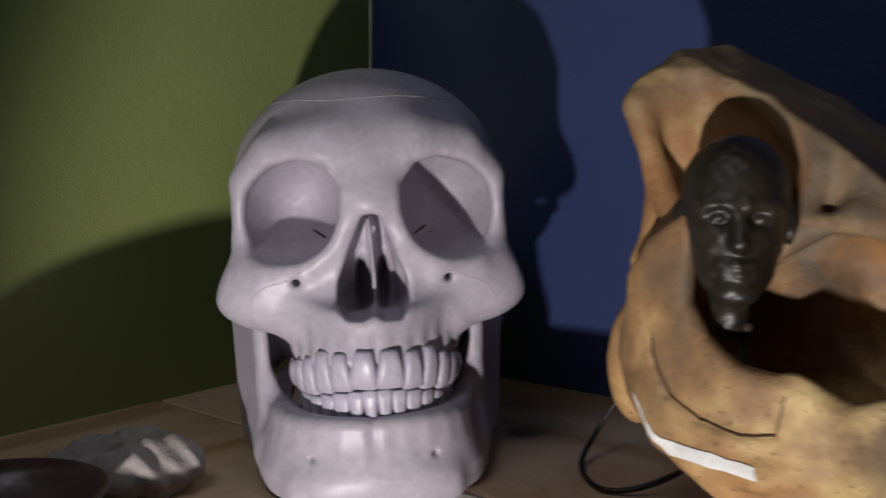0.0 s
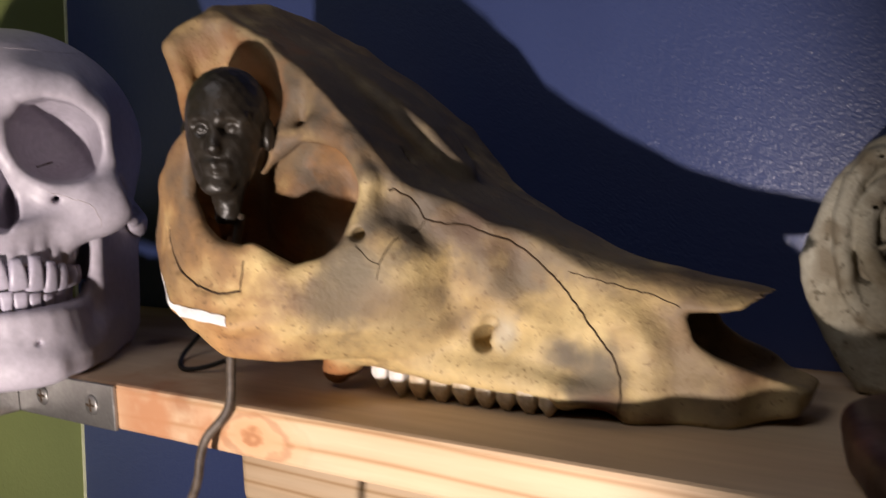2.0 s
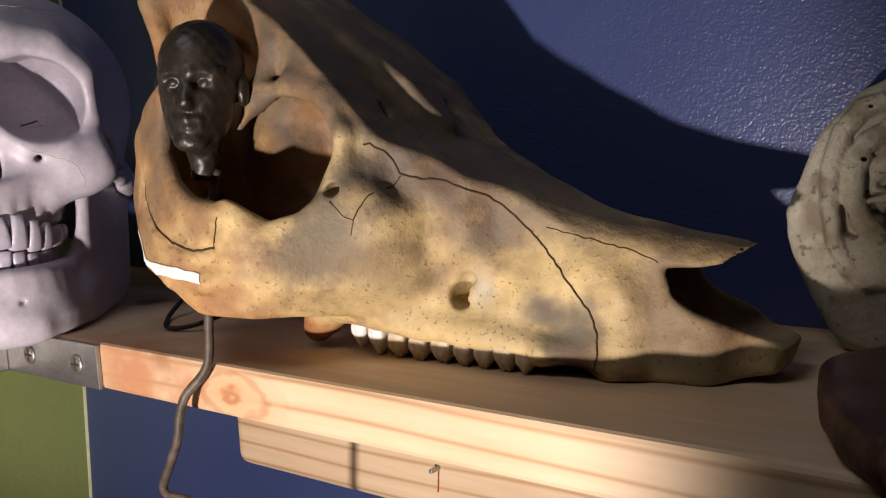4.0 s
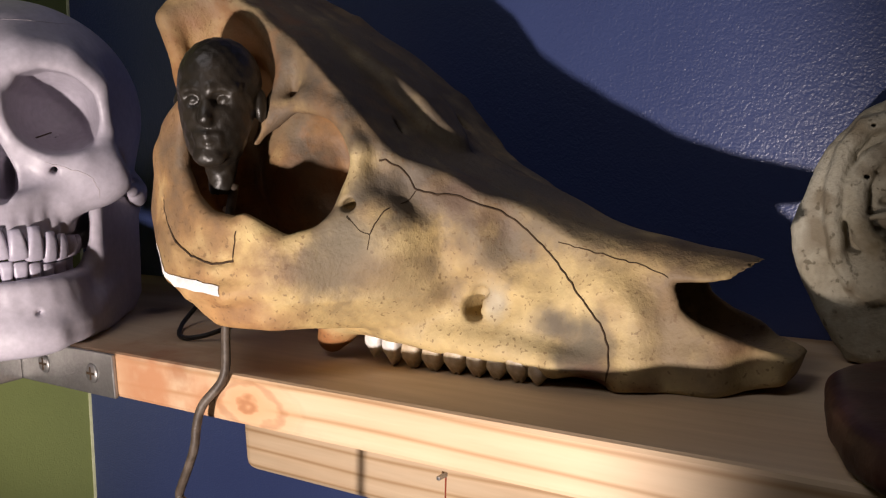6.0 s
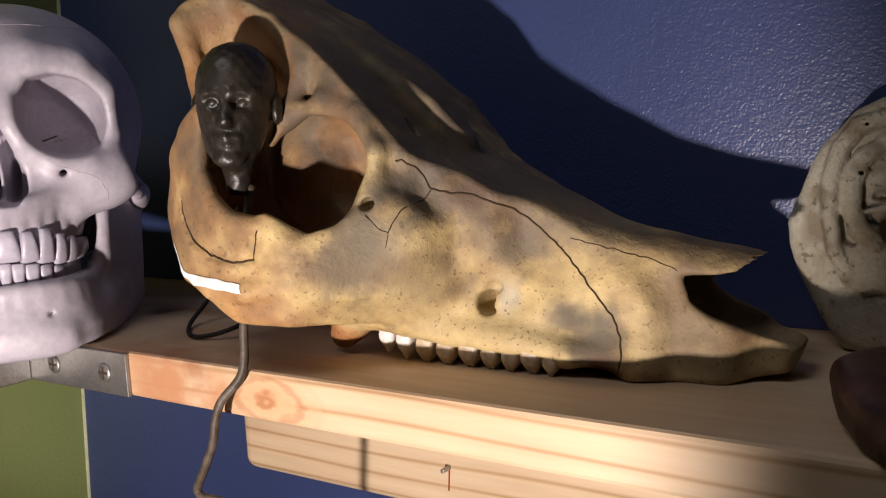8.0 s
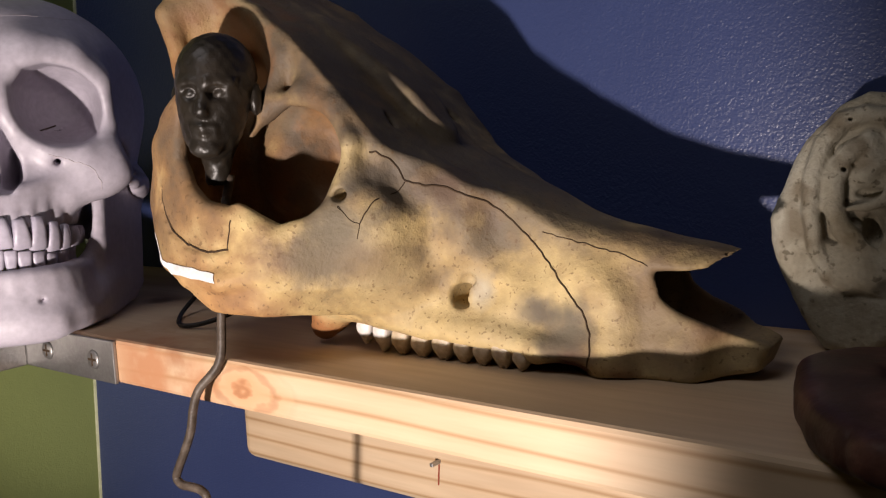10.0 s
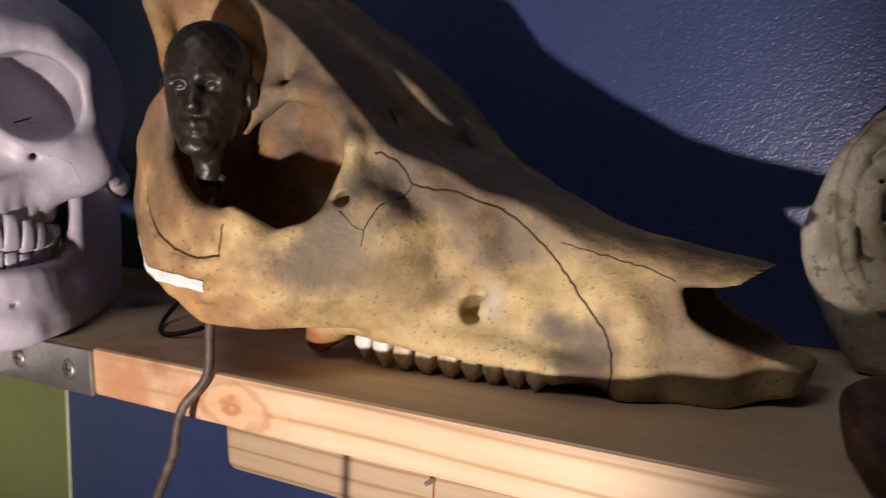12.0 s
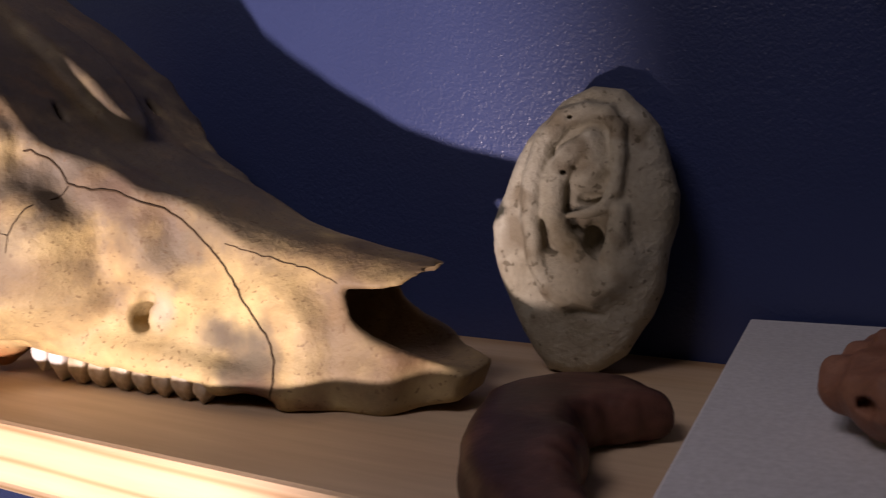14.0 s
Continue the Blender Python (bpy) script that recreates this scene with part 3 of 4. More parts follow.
    f = smin(f, chain(U, A, W, [(-0.026, 0.030, 0.026, 0.009), (-0.040, 0.027, 0.015, 0.009), (-0.046, 0.025, 0.0085, 0.007)]), 0.006)
    f = smin(f, ell(U, A, W, (-0.108, 0.016, 0.064), (0.014, 0.012, 0.016)), 0.006)
    f = smax(f, -ell(U, A, W, (0.088, 0.034, 0.003), (0.012, 0.006, 0.003)), 0.002)
    f = f + 0.0003 * np.sin(U * 210 + 3 * np.sin(W * 90)) * np.sin(V * 170 + 1) * np.sin(W * 190)
    solid("cranium", f, lo, h, BONE, root, "yellow bone with orange and grey stains and painted shade")
    return root


def tooth_mesh(bm, w, d, ht, cusps=2):
    """A worn molar with rounded cusps, the crown down."""
    bmesh.ops.create_cube(bm, size=1)
    bmesh.ops.subdivide_edges(bm, edges=bm.edges[:], cuts=5, use_grid_fill=True)
    for v in bm.verts:
        x, y, z = v.co
        t = max(0.0, (-z - 0.05) / 0.45)
        r = (1 - 0.26 * max(0, abs(x) + abs(y) - 0.5)) * (1 - 0.58 * t ** 1.8) * (0.72 + 0.28 * min(1, (0.5 - z) * 2))
        groove = 1 - 0.16 * math.exp(-(x / 0.09) ** 2) * (cusps > 1)
        top = 0.10 * math.cos(x * math.pi * 2 * cusps + (0 if cusps == 1 else math.pi)) * t
        v.co = Vector((x * w * r, y * d * r * groove, (z - top) * ht))
    bmesh.ops.smooth_vert(bm, verts=bm.verts[:], factor=0.5, use_axis_x=True, use_axis_y=True, use_axis_z=True)


PIG = animal_skull()
row = [(-0.0165, 0.010, 0.0150), (-0.0065, 0.010, 0.0170), (0.0045, 0.0105, 0.0140), (0.0160, 0.0115, 0.0130), (0.0280, 0.0115, 0.0145), (0.0390, 0.010, 0.0130),
       (0.0490, 0.0095, 0.0125), (0.0590, 0.0105, 0.0145), (0.0685, 0.008, 0.0110)]
for s in (-1, 1):
    for i, (u, wd, ht) in enumerate(row):
        bm = bmesh.new()
        tooth_mesh(bm, wd * (0.9 if i < 2 else random.uniform(0.9, 1.0)), 0.0105, ht, 1 if i in (0, 1, 8) else 2)
        part_bm("tooth", bm, PIG_MOLAR if i < 2 else PIG_TEETH, PIG, "", True, pose(u, s * (0.0290 + 0.0004 * i), 0.0004 + 0.0035 * (i < 1) + 0.0008 * (i == 1) + ht * 0.52, 0, random.uniform(-6, 6), random.uniform(-5, 5)))


def on_bone(pts, name, r, material, parent, label=""):
    """A line laid on the near flank of the bone, through (along, up) places."""
    out = []
    P = [Vector((p[0], p[1])) for p in pts]
    run = []
    for a, b in zip(P, P[1:]):
        k = max(2, int((b - a).length / 0.0022))
        run += [a.lerp(b, j / k) for j in range(k)]
    run.append(P[-1])
    for q in run:
        jit = Vector((random.uniform(-1, 1), random.uniform(-1, 1))) * 0.00028
        hit, n, _, _ = BONE_TREE.ray_cast(Vector((q.x + jit.x, -0.2, q.y + jit.y)), Vector((0, 1, 0)))
        if hit:
            out.append(hit + n * r * 0.5)
    return tube(name, out, r, material, parent, label, None, 5) if len(out) > 2 else None


from mathutils.bvhtree import BVHTree
bpy.context.view_layer.update()
_me = bpy.data.objects["cranium"].data
BONE_TREE = BVHTree.FromPolygons([v.co.copy() for v in _me.vertices], [tuple(p.vertices) for p in _me.polygons])
for pts, r in (([(0.005, 0.0935), (0.008, 0.0935), (0.012, 0.0905), (0.017, 0.0810), (0.026, 0.0785), (0.036, 0.0768), (0.048, 0.0715), (0.059, 0.0640), (0.069, 0.0550), (0.078, 0.0455), (0.087, 0.0360), (0.094, 0.0270), (0.098, 0.0180), (0.0995, 0.0110), (0.0985, 0.0055)], 0.00042),
               ([(0.017, 0.080), (0.012, 0.072), (0.008, 0.064)], 0.00028), ([(-0.002, 0.074), (0.004, 0.066), (0.008, 0.064), (0.007, 0.058)], 0.0002),
               ([(0.075, 0.058), (0.095, 0.053), (0.112, 0.048), (0.119, 0.045)], 0.00022),
               ([(-0.0915, 0.080), (-0.089, 0.071), (-0.083, 0.062), (-0.0705, 0.056), (-0.056, 0.0535), (-0.045, 0.0545)], 0.0005), ([(-0.042, 0.0675), (-0.043, 0.063), (-0.045, 0.0545)], 0.0003)):
    on_bone(pts, "suture", r, CRACK, PIG, "dark open bone seam")

# strip of white tape on the arch
tv, tf = [], []
TAPE_RUN = [(-0.0985, 0.0600, 0.0592), (-0.092, 0.0520, 0.0502), (-0.087, 0.0483, 0.0458), (-0.081, 0.0468, 0.0425), (-0.070, 0.0462, 0.0424), (-0.060, 0.0452, 0.0412), (-0.0500, 0.0441, 0.0407)]
for i in range(13):
    u, hi_w, lo_w = (float(np.interp(i / 2, range(7), col)) for col in zip(*TAPE_RUN))
    for j in range(4):
        w = hi_w + (lo_w - hi_w) * j / 3 + 0.0003 * math.sin(i * 2.3 + j)
        hit, n, _, _ = BONE_TREE.ray_cast(Vector((u + 0.0012 * j / 3 * (i == 12), -0.2, w)), Vector((0, 1, 0)))
        tv.append((hit + n * 0.0005) if hit else Vector((u, -0.086, w)))
for i in range(12):
    for j in range(3):
        a = i * 4 + j
        tf.append((a, a + 4, a + 5, a + 1))
part("tape", tv, tf, TAPE, PIG, "torn strip of white tape", True)


# ---- the human skull model in the corner ----
def human_skull():
    root = empty("human_skull_model", pose(0.22, -0.182, 1.5, 0, 0, 49), "white resin model of a human skull with closed jaws", "skull")
    h = 0.00125
    lo, hi = (-0.086, -0.046, -0.006), (0.086, 0.20, 0.205)
    X, Y, Z = axes(lo, hi, h)
    A = np.abs(X)
    f = ell(X, Y, Z, (0, 0.092, 0.120), (0.0715, 0.094, 0.067))
    f = smin(f, ell(X, Y, Z, (0, 0.046, 0.138), (0.054, 0.052, 0.042)), 0.03)
    f = smin(f, ell(X, Y, Z, (0, 0.105, 0.078), (0.056, 0.066, 0.034)), 0.02)
    f = smin(f, ell(X, Y, Z, (0, 0.022, 0.088), (0.040, 0.032, 0.044)), 0.02)
    f = smin(f, chain(A, Y, Z, [(0.0, 0.002, 0.143, 0.009), (0.020, 0.002, 0.149, 0.008), (0.042, 0.010, 0.147, 0.008), (0.056, 0.018, 0.134, 0.007), (0.059, 0.021, 0.110, 0.007), (0.056, 0.016, 0.094, 0.009)]), 0.018)
    f = smin(f, chain(A, Y, Z, [(0.056, 0.014, 0.092, 0.010), (0.045, 0.004, 0.094, 0.008), (0.030, -0.002, 0.098, 0.006), (0.016, -0.006, 0.112, 0.005), (0.008, -0.009, 0.128, 0.006)]), 0.010)
    f = smin(f, ell(A, Y, Z, (0.050, 0.014, 0.083), (0.020, 0.016, 0.013)), 0.010)
    f = smin(f, chain(A, Y, Z, [(0.056, 0.02, 0.082, 0.008), (0.0655, 0.04, 0.077, 0.006), (0.067, 0.065, 0.075, 0.005), (0.061, 0.085, 0.076, 0.007)]), 0.006)
    f = smax(f, -ell(A, Y, Z, (0.082, 0.040, 0.118), (0.017, 0.030, 0.032)), 0.02)
    f = smax(f, -ell(A, Y, Z, (0.056, 0.050, 0.080), (0.009, 0.026, 0.020)), 0.006)
    # upper jaw
    jaw = np.sqrt((A / 0.0345) ** 2 + ((Y - 0.016) / 0.0435) ** 2) - 1
    f = smin(f, smax(jaw * 0.033, np.abs(Z - 0.070) - 0.0115, 0.004), 0.016)
    f = smin(f, chain(A, Y, Z, [(0.036, 0.004, 0.074, 0.006), (0.048, 0.012, 0.080, 0.007)]), 0.012)
    for k in range(7):
        ang = (0.0042 + 0.0082 * k) / 0.037
        cx, cy = 0.0345 * math.sin(ang), 0.016 - 0.0440 * math.cos(ang)
        f = smin(f, cap(A, Y, Z, (cx, cy + 0.002, 0.060), (cx * 0.97, cy + 0.005, 0.072), 0.0036, 0.0016), 0.004)
    f = smax(f, -ell(X, Y, Z, (0, 0.03, 0.050), (0.024, 0.040, 0.014)), 0.004)
    # sockets
    rim = [(0.0125, 0.1340), (0.0190, 0.1440), (0.0310, 0.1465), (0.0440, 0.1420), (0.0545, 0.1315), (0.0565, 0.1165), (0.0535, 0.1040), (0.0450, 0.1000), (0.0310, 0.1030), (0.0190, 0.1110), (0.0130, 0.1215)]
    sock = smax(poly(A, Z, rim) + 0.002 + 0.45 * np.clip(Y - 0.018, 0, 1), Y - 0.048, 0.012)
    sock = smin(sock, ell(A, Y, Z, (0.0345, 0.004, 0.1215), (0.0205, 0.043, 0.0205)), 0.006)
    f = smax(f, -sock, 0.005)
    f = smax(f, -chain(A, Y, Z, [(0.020, 0.0250, 0.1040, 0.0009), (0.026, 0.0370, 0.1062, 0.0017), (0.031, 0.0425, 0.1087, 0.0011)]), 0.0006)
    # nose
    f = smin(f, chain(X, Y, Z, [(0, -0.005, 0.138, 0.007), (0, -0.012, 0.126, 0.0062)]), 0.008)
    nose = poly(A, Z, [(-0.002, 0.1225), (0.004, 0.1205), (0.0092, 0.108), (0.0150, 0.092), (0.0155, 0.083), (0.0115, 0.0775), (0.0045, 0.0775), (-0.002, 0.0805)])
    f = smax(f, -smax(nose, Y - 0.020, 0.007), 0.002)
    f = smax(f, -ell(A, Y, Z, (0.0050, 0.016, 0.088), (0.0032, 0.020, 0.0120)), 0.003)
    f = smin(f, smax(np.abs(X - 0.0008 * np.sin(Z * 90)) - 0.0009, smax(np.abs(Z - 0.098) - 0.021, np.abs(Y - 0.032) - 0.028, 0.002), 0.001), 0.002)
    f = smin(f, chain(A, Y, Z, [(0.0110, 0.016, 0.108, 0.0022), (0.0150, 0.014, 0.096, 0.0036), (0.0155, 0.013, 0.086, 0.0034)]), 0.006)
    f = smin(f, cap(X, Y, Z, (0, -0.024, 0.0770), (0, -0.016, 0.079), 0.0012, 0.002), 0.003)
    f = smin(f, ell(A, Y, Z, (0.036, 0.055, 0.067), (0.013, 0.006, 0.025)), 0.006)
    f = smin(f, ell(A, Y, Z, (0.030, 0.044, 0.066), (0.010, 0.010, 0.014)), 0.008)
    # small holes, mastoids, tooth roots
    f = smax(f, -cap(A, Y, Z, (0.034, -0.016, 0.0905), (0.032, 0.010, 0.094), 0.0019), 0.0012)
    f = smin(f, cap(A, Y, Z, (0.055, 0.088, 0.070), (0.054, 0.080, 0.044), 0.013, 0.008), 0.010)
    f = smin(f, cap(A, Y, Z, (0.066, 0.060, 0.073), (0.066, 0.072, 0.070), 0.005, 0.006), 0.006)
    f = f + 0.0006 * np.sin(X * 60 + 1) * np.sin(Y * 55) * np.sin(Z * 70)
    solid("cranium", f, lo, h, RESIN, root, "smooth off-white resin")
    # lower jaw
    lo2, hi2 = (-0.078, -0.046, -0.004), (0.078, 0.090, 0.082)
    X, Y, Z = axes(lo2, hi2, h)
    X = X + 0.0025
    A = np.abs(X)
    wide = np.interp(Z, [0, 0.012, 0.036], [0.0535, 0.0540, 0.0455]).astype(np.float32)
    deep = np.interp(Z, [0, 0.012, 0.036], [0.0815, 0.0815, 0.0785]).astype(np.float32)
    arc = ((A / wide) ** 3.0 + (np.abs(Y - 0.048) / deep) ** 3.0) ** (1 / 3.0) - 1
    g = smax(np.abs(arc * 0.055 + 0.005) - 0.006, Y - 0.060, 0.004)
    g = smax(g, smax(Z - np.interp(Y, [-0.04, 0.03, 0.045, 0.06], [0.036, 0.035, 0.037, 0.042]).astype(np.float32), 0.0005 - Z, 0.004), 0.004)
    g = smin(g, ell(X, Y, Z, (0, -0.030, 0.010), (0.018, 0.007, 0.010)), 0.012)
    g = smin(g, ell(A, Y, Z, (0.022, -0.027, 0.007), (0.012, 0.006, 0.007)), 0.010)
    g = smin(g, cap(A, Y, Z, (0.040, 0.006, 0.030), (0.0475, 0.024, 0.042), 0.003), 0.006)
    g = smin(g, cap(A, Y, Z, (0.046, 0.012, 0.016), (0.053, 0.042, 0.022), 0.005), 0.010)
    ram = poly(Y, Z, [(0.012, 0.002), (0.017, 0.026), (0.019, 0.050), (0.022, 0.077), (0.040, 0.074), (0.054, 0.072), (0.066, 0.078), (0.076, 0.074), (0.074, 0.045), (0.072, 0.010), (0.060, 0.0015)])
    av = 0.0490 + (Y - 0.022) * 0.32 + np.interp(Z, [0, 0.03, 0.075], [-0.001, 0.0, 0.001]).astype(np.float32)
    g = smin(g, smax(ram, np.abs(A - av) - 0.0036, 0.004), 0.008)
    g = smax(g, -cap(A, Y, Z, (0.026, -0.05, 0.0205), (0.025, -0.02, 0.021), 0.0016), 0.001)
    for k in range(7):
        s = 0.0035 + 0.0072 * k
        ang = min(s / 0.034, 1.35)
        cx, cy = 0.040 * math.sin(ang), 0.012 - 0.044 * math.cos(ang)
        g = smin(g, cap(A, Y, Z, (cx * 1.02, cy, 0.033), (cx * 1.04, cy - 0.0005, 0.022), 0.0026, 0.0008), 0.008)
    solid("mandible", g, lo2, h, RESIN, root, "smooth off-white resin jaw")
    return root


SKULL = human_skull()


def incisor(wd, ht, dp, neck):
    bm = bmesh.new()
    bmesh.ops.create_cube(bm, size=1)
    bmesh.ops.subdivide_edges(bm, edges=bm.edges[:], cuts=3, use_grid_fill=True)
    for v in bm.verts:
        x, y, z = v.co
        r = 1 - 0.22 * max(0, abs(x) + abs(y) - 0.5)
        taper = neck + (1 - neck) * min(1.0, 1.25 * (0.5 - z))
        v.co = Vector((x * wd * r * taper, y * dp * r * (0.62 + 0.33 * (z + 0.5)) - 0.0012 * (1 - (2 * z) ** 2), z * ht))
    bmesh.ops.smooth_vert(bm, verts=bm.verts[:], factor=0.5, use_axis_x=True, use_axis_y=True, use_axis_z=True)
    return bm


for upper in (True, False):
    widths = [0.0118, 0.0094, 0.0092, 0.0084, 0.0082, 0.0105, 0.0105] if upper else [0.0070, 0.0072, 0.0084, 0.0082, 0.0084, 0.0112, 0.0112]
    for side in (-1, 1):
        s = 0.0
        for i, wd in enumerate(widths):
            s += wd / 2
            ang = s / 0.039
            rx, ry = (0.0345, 0.0440) if upper else (0.0325, 0.0415)
            x, y = side * rx * math.sin(min(ang, 1.7)), (0.016 if upper else 0.014) - ry * math.cos(min(ang, 1.7))
            sag = 0.0052 * min(1, s / 0.036) ** 1.6  # the bite dips towards the back teeth
            s += wd / 2
            ht = ((0.0165, 0.0165, 0.0185, 0.0165, 0.0145, 0.012, 0.011) if upper else (0.0155, 0.0155, 0.0165, 0.0145, 0.0125, 0.011, 0.010))[i]
            z = (0.0490 + ht / 2 if upper else 0.0485 - ht / 2) - sag
            turn = math.degrees(math.atan2(side * ry * math.sin(ang) / 1.0, rx * math.cos(ang))) * 0.9
            part_bm("tooth", incisor(wd * (1.10 if upper else 1.04), ht, 0.0085 if i < 3 else 0.0095, 0.62 if upper else 0.46), ENAMEL, SKULL, "", True,
                    pose(x, y, z, 0 if upper else 180, random.uniform(-4, 4), turn + random.uniform(-5, 5)))


_h = [o for o in SKULL.children if o.name.startswith("cranium")][0].data
RESIN_TREE = BVHTree.FromPolygons([v.co.copy() for v in _h.vertices], [tuple(p.vertices) for p in _h.polygons])
for sx in (-1, 1):
    run = []
    for (x0, z0), (x1, z1) in zip([(0.030, 0.0965), (0.039, 0.0925), (0.046, 0.0905), (0.052, 0.086), (0.054, 0.079)], [(0.039, 0.0925), (0.046, 0.0905), (0.052, 0.086), (0.054, 0.079), (0.0535, 0.0745)]):
        for k in range(5):
            x, z = x0 + (x1 - x0) * k / 5 + random.uniform(-0.0005, 0.0005), z0 + (z1 - z0) * k / 5 + random.uniform(-0.0005, 0.0005)
            at, nrm, _, _ = RESIN_TREE.ray_cast(Vector((sx * x, -0.1, z)), Vector((0, 1, 0)))
            if at:
                run.append(at + nrm * 0.00002)
    tube("suture", run, 0.00028, RESIN_LINE, SKULL, "fine moulded seam line", None, 5)


# dark tubes laid on the socket wall paint the shade of a slit
for sx in (-1, 1):
    run = []
    for k in range(9):
        at, nrm, _, _ = RESIN_TREE.ray_cast(Vector((sx * (0.0205 + 0.0010 * k), -0.03, 0.1090 + 0.0004 * k)), Vector((0, 1, 0)))
        if at:
            run.append(at)
    tube("fissure", run[:7], 0.0005, CRACK, SKULL, "dark tube painted as a shaded slit in the eye socket", None, 5)
run = []
for k in range(81):
    g = radians(-140 + 280 * k / 80)
    d = Vector((math.sin(g), -math.cos(g), 0))
    at, nrm, _, _ = RESIN_TREE.ray_cast(Vector((0, 0.09, 0.1715 + 0.0006 * math.sin(g * 9))) + d * 0.2, -d)
    if at:
        run.append(at)
tube("cut_seam", run, 0.00013, RESIN_LINE, SKULL, "fine parting line round the skull cap", None, 5)


# ---- the dark little head, its wire and the cord ----
def bronze_head():
    h = 0.0006
    lo, hi = (-0.024, -0.026, -0.034), (0.024, 0.026, 0.034)
    X, Y, Z = axes(lo, hi, h)
    A = np.abs(X)
    f = ell(X, Y, Z, (0, 0.002, 0.013), (0.0168, 0.0195, 0.0180))
    f = smin(f, ell(X, Y, Z, (0, -0.004, -0.002), (0.0142, 0.0138, 0.0180)), 0.008)
    f = smin(f, ell(X, Y, Z, (0, -0.007, -0.0135), (0.0100, 0.0085, 0.0075)), 0.005)
    f = smin(f, cap(X, Y, Z, (0, 0.003, -0.012), (0, 0.002, -0.031), 0.0082, 0.0050), 0.006)
    f = smin(f, cap(X, Y, Z, (0, -0.0170, 0.005), (0, -0.0195, -0.003), 0.0017, 0.0028), 0.003)
    f = smin(f, cap(A, Y, Z, (0.002, -0.0165, 0.0085), (0.010, -0.0135, 0.0085), 0.0022), 0.003)
    f = smax(f, -ell(A, Y, Z, (0.0062, -0.0175, 0.0045), (0.0038, 0.0035, 0.0028)), 0.002)
    f = smin(f, ell(A, Y, Z, (0.0062, -0.0140, 0.0045), (0.0026, 0.0020, 0.0019)), 0.001)
    f = smin(f, cap(A, Y, Z, (0.0, -0.0175, -0.0095), (0.0045, -0.0155, -0.0095), 0.0016), 0.0015)
    f = smin(f, cap(A, Y, Z, (0.0, -0.0172, -0.0125), (0.0040, -0.0155, -0.0122), 0.0016), 0.0015)
    f = smin(f, ell(X, Y, Z, (0, -0.0145, -0.0185), (0.0065, 0.0040, 0.0038)), 0.004)
    f = smin(f, ell(A, Y, Z, (0.0172, 0.002, 0.003), (0.0022, 0.0042, 0.0068)), 0.0015)
    f = f + 0.00025 * np.sin(X * 900) * np.sin(Y * 800 + 1) * np.sin(Z * 850)
    ob = solid("bronze_head", f, lo, h, BRONZE, m=pose(0.383, -0.163, 1.6165, -3, 3, 33) @ Matrix.Scale(1.06, 4))
    return tagged(ob, "small dark bronze head sculpture held on a wire", "sculpture")


bronze_head()
tagged(tube("wire_stem", [(0.386, -0.160, 1.585), (0.385, -0.166, 1.560), (0.384, -0.170, 1.520), (0.383, -0.1722, 1.500), (0.3745, -0.1785, 1.487), (0.371, -0.1800, 1.4775), (0.3686, -0.1805, 1.467), (0.363, -0.181, 1.4555),
            (0.3575, -0.181, 1.4465), (0.3552, -0.181, 1.4412), (0.3590, -0.181, 1.4386), (0.3654, -0.181, 1.4388), (0.3735, -0.181, 1.4385), (0.3775, -0.181, 1.4335), (0.378, -0.18, 1.41), (0.374, -0.18, 1.37)],
            0.0021, WIRE), "twisted oxidised wire hanging over the shelf edge from the bronze head", "wire")
CORD = [(0.335, -0.090, 1.560), (0.300, -0.085, 1.545), (0.285, -0.088, 1.528), (0.278, -0.098, 1.512), (0.283, -0.116, 1.5024), (0.305, -0.133, 1.5014), (0.322, -0.128, 1.504), (0.336, -0.113, 1.512), (0.352, -0.11, 1.53)]
tagged(tube("cord_loop", CORD,
            0.0013, BLACK_CORD), "thin black cord looped on the shelf under the skull", "cord")


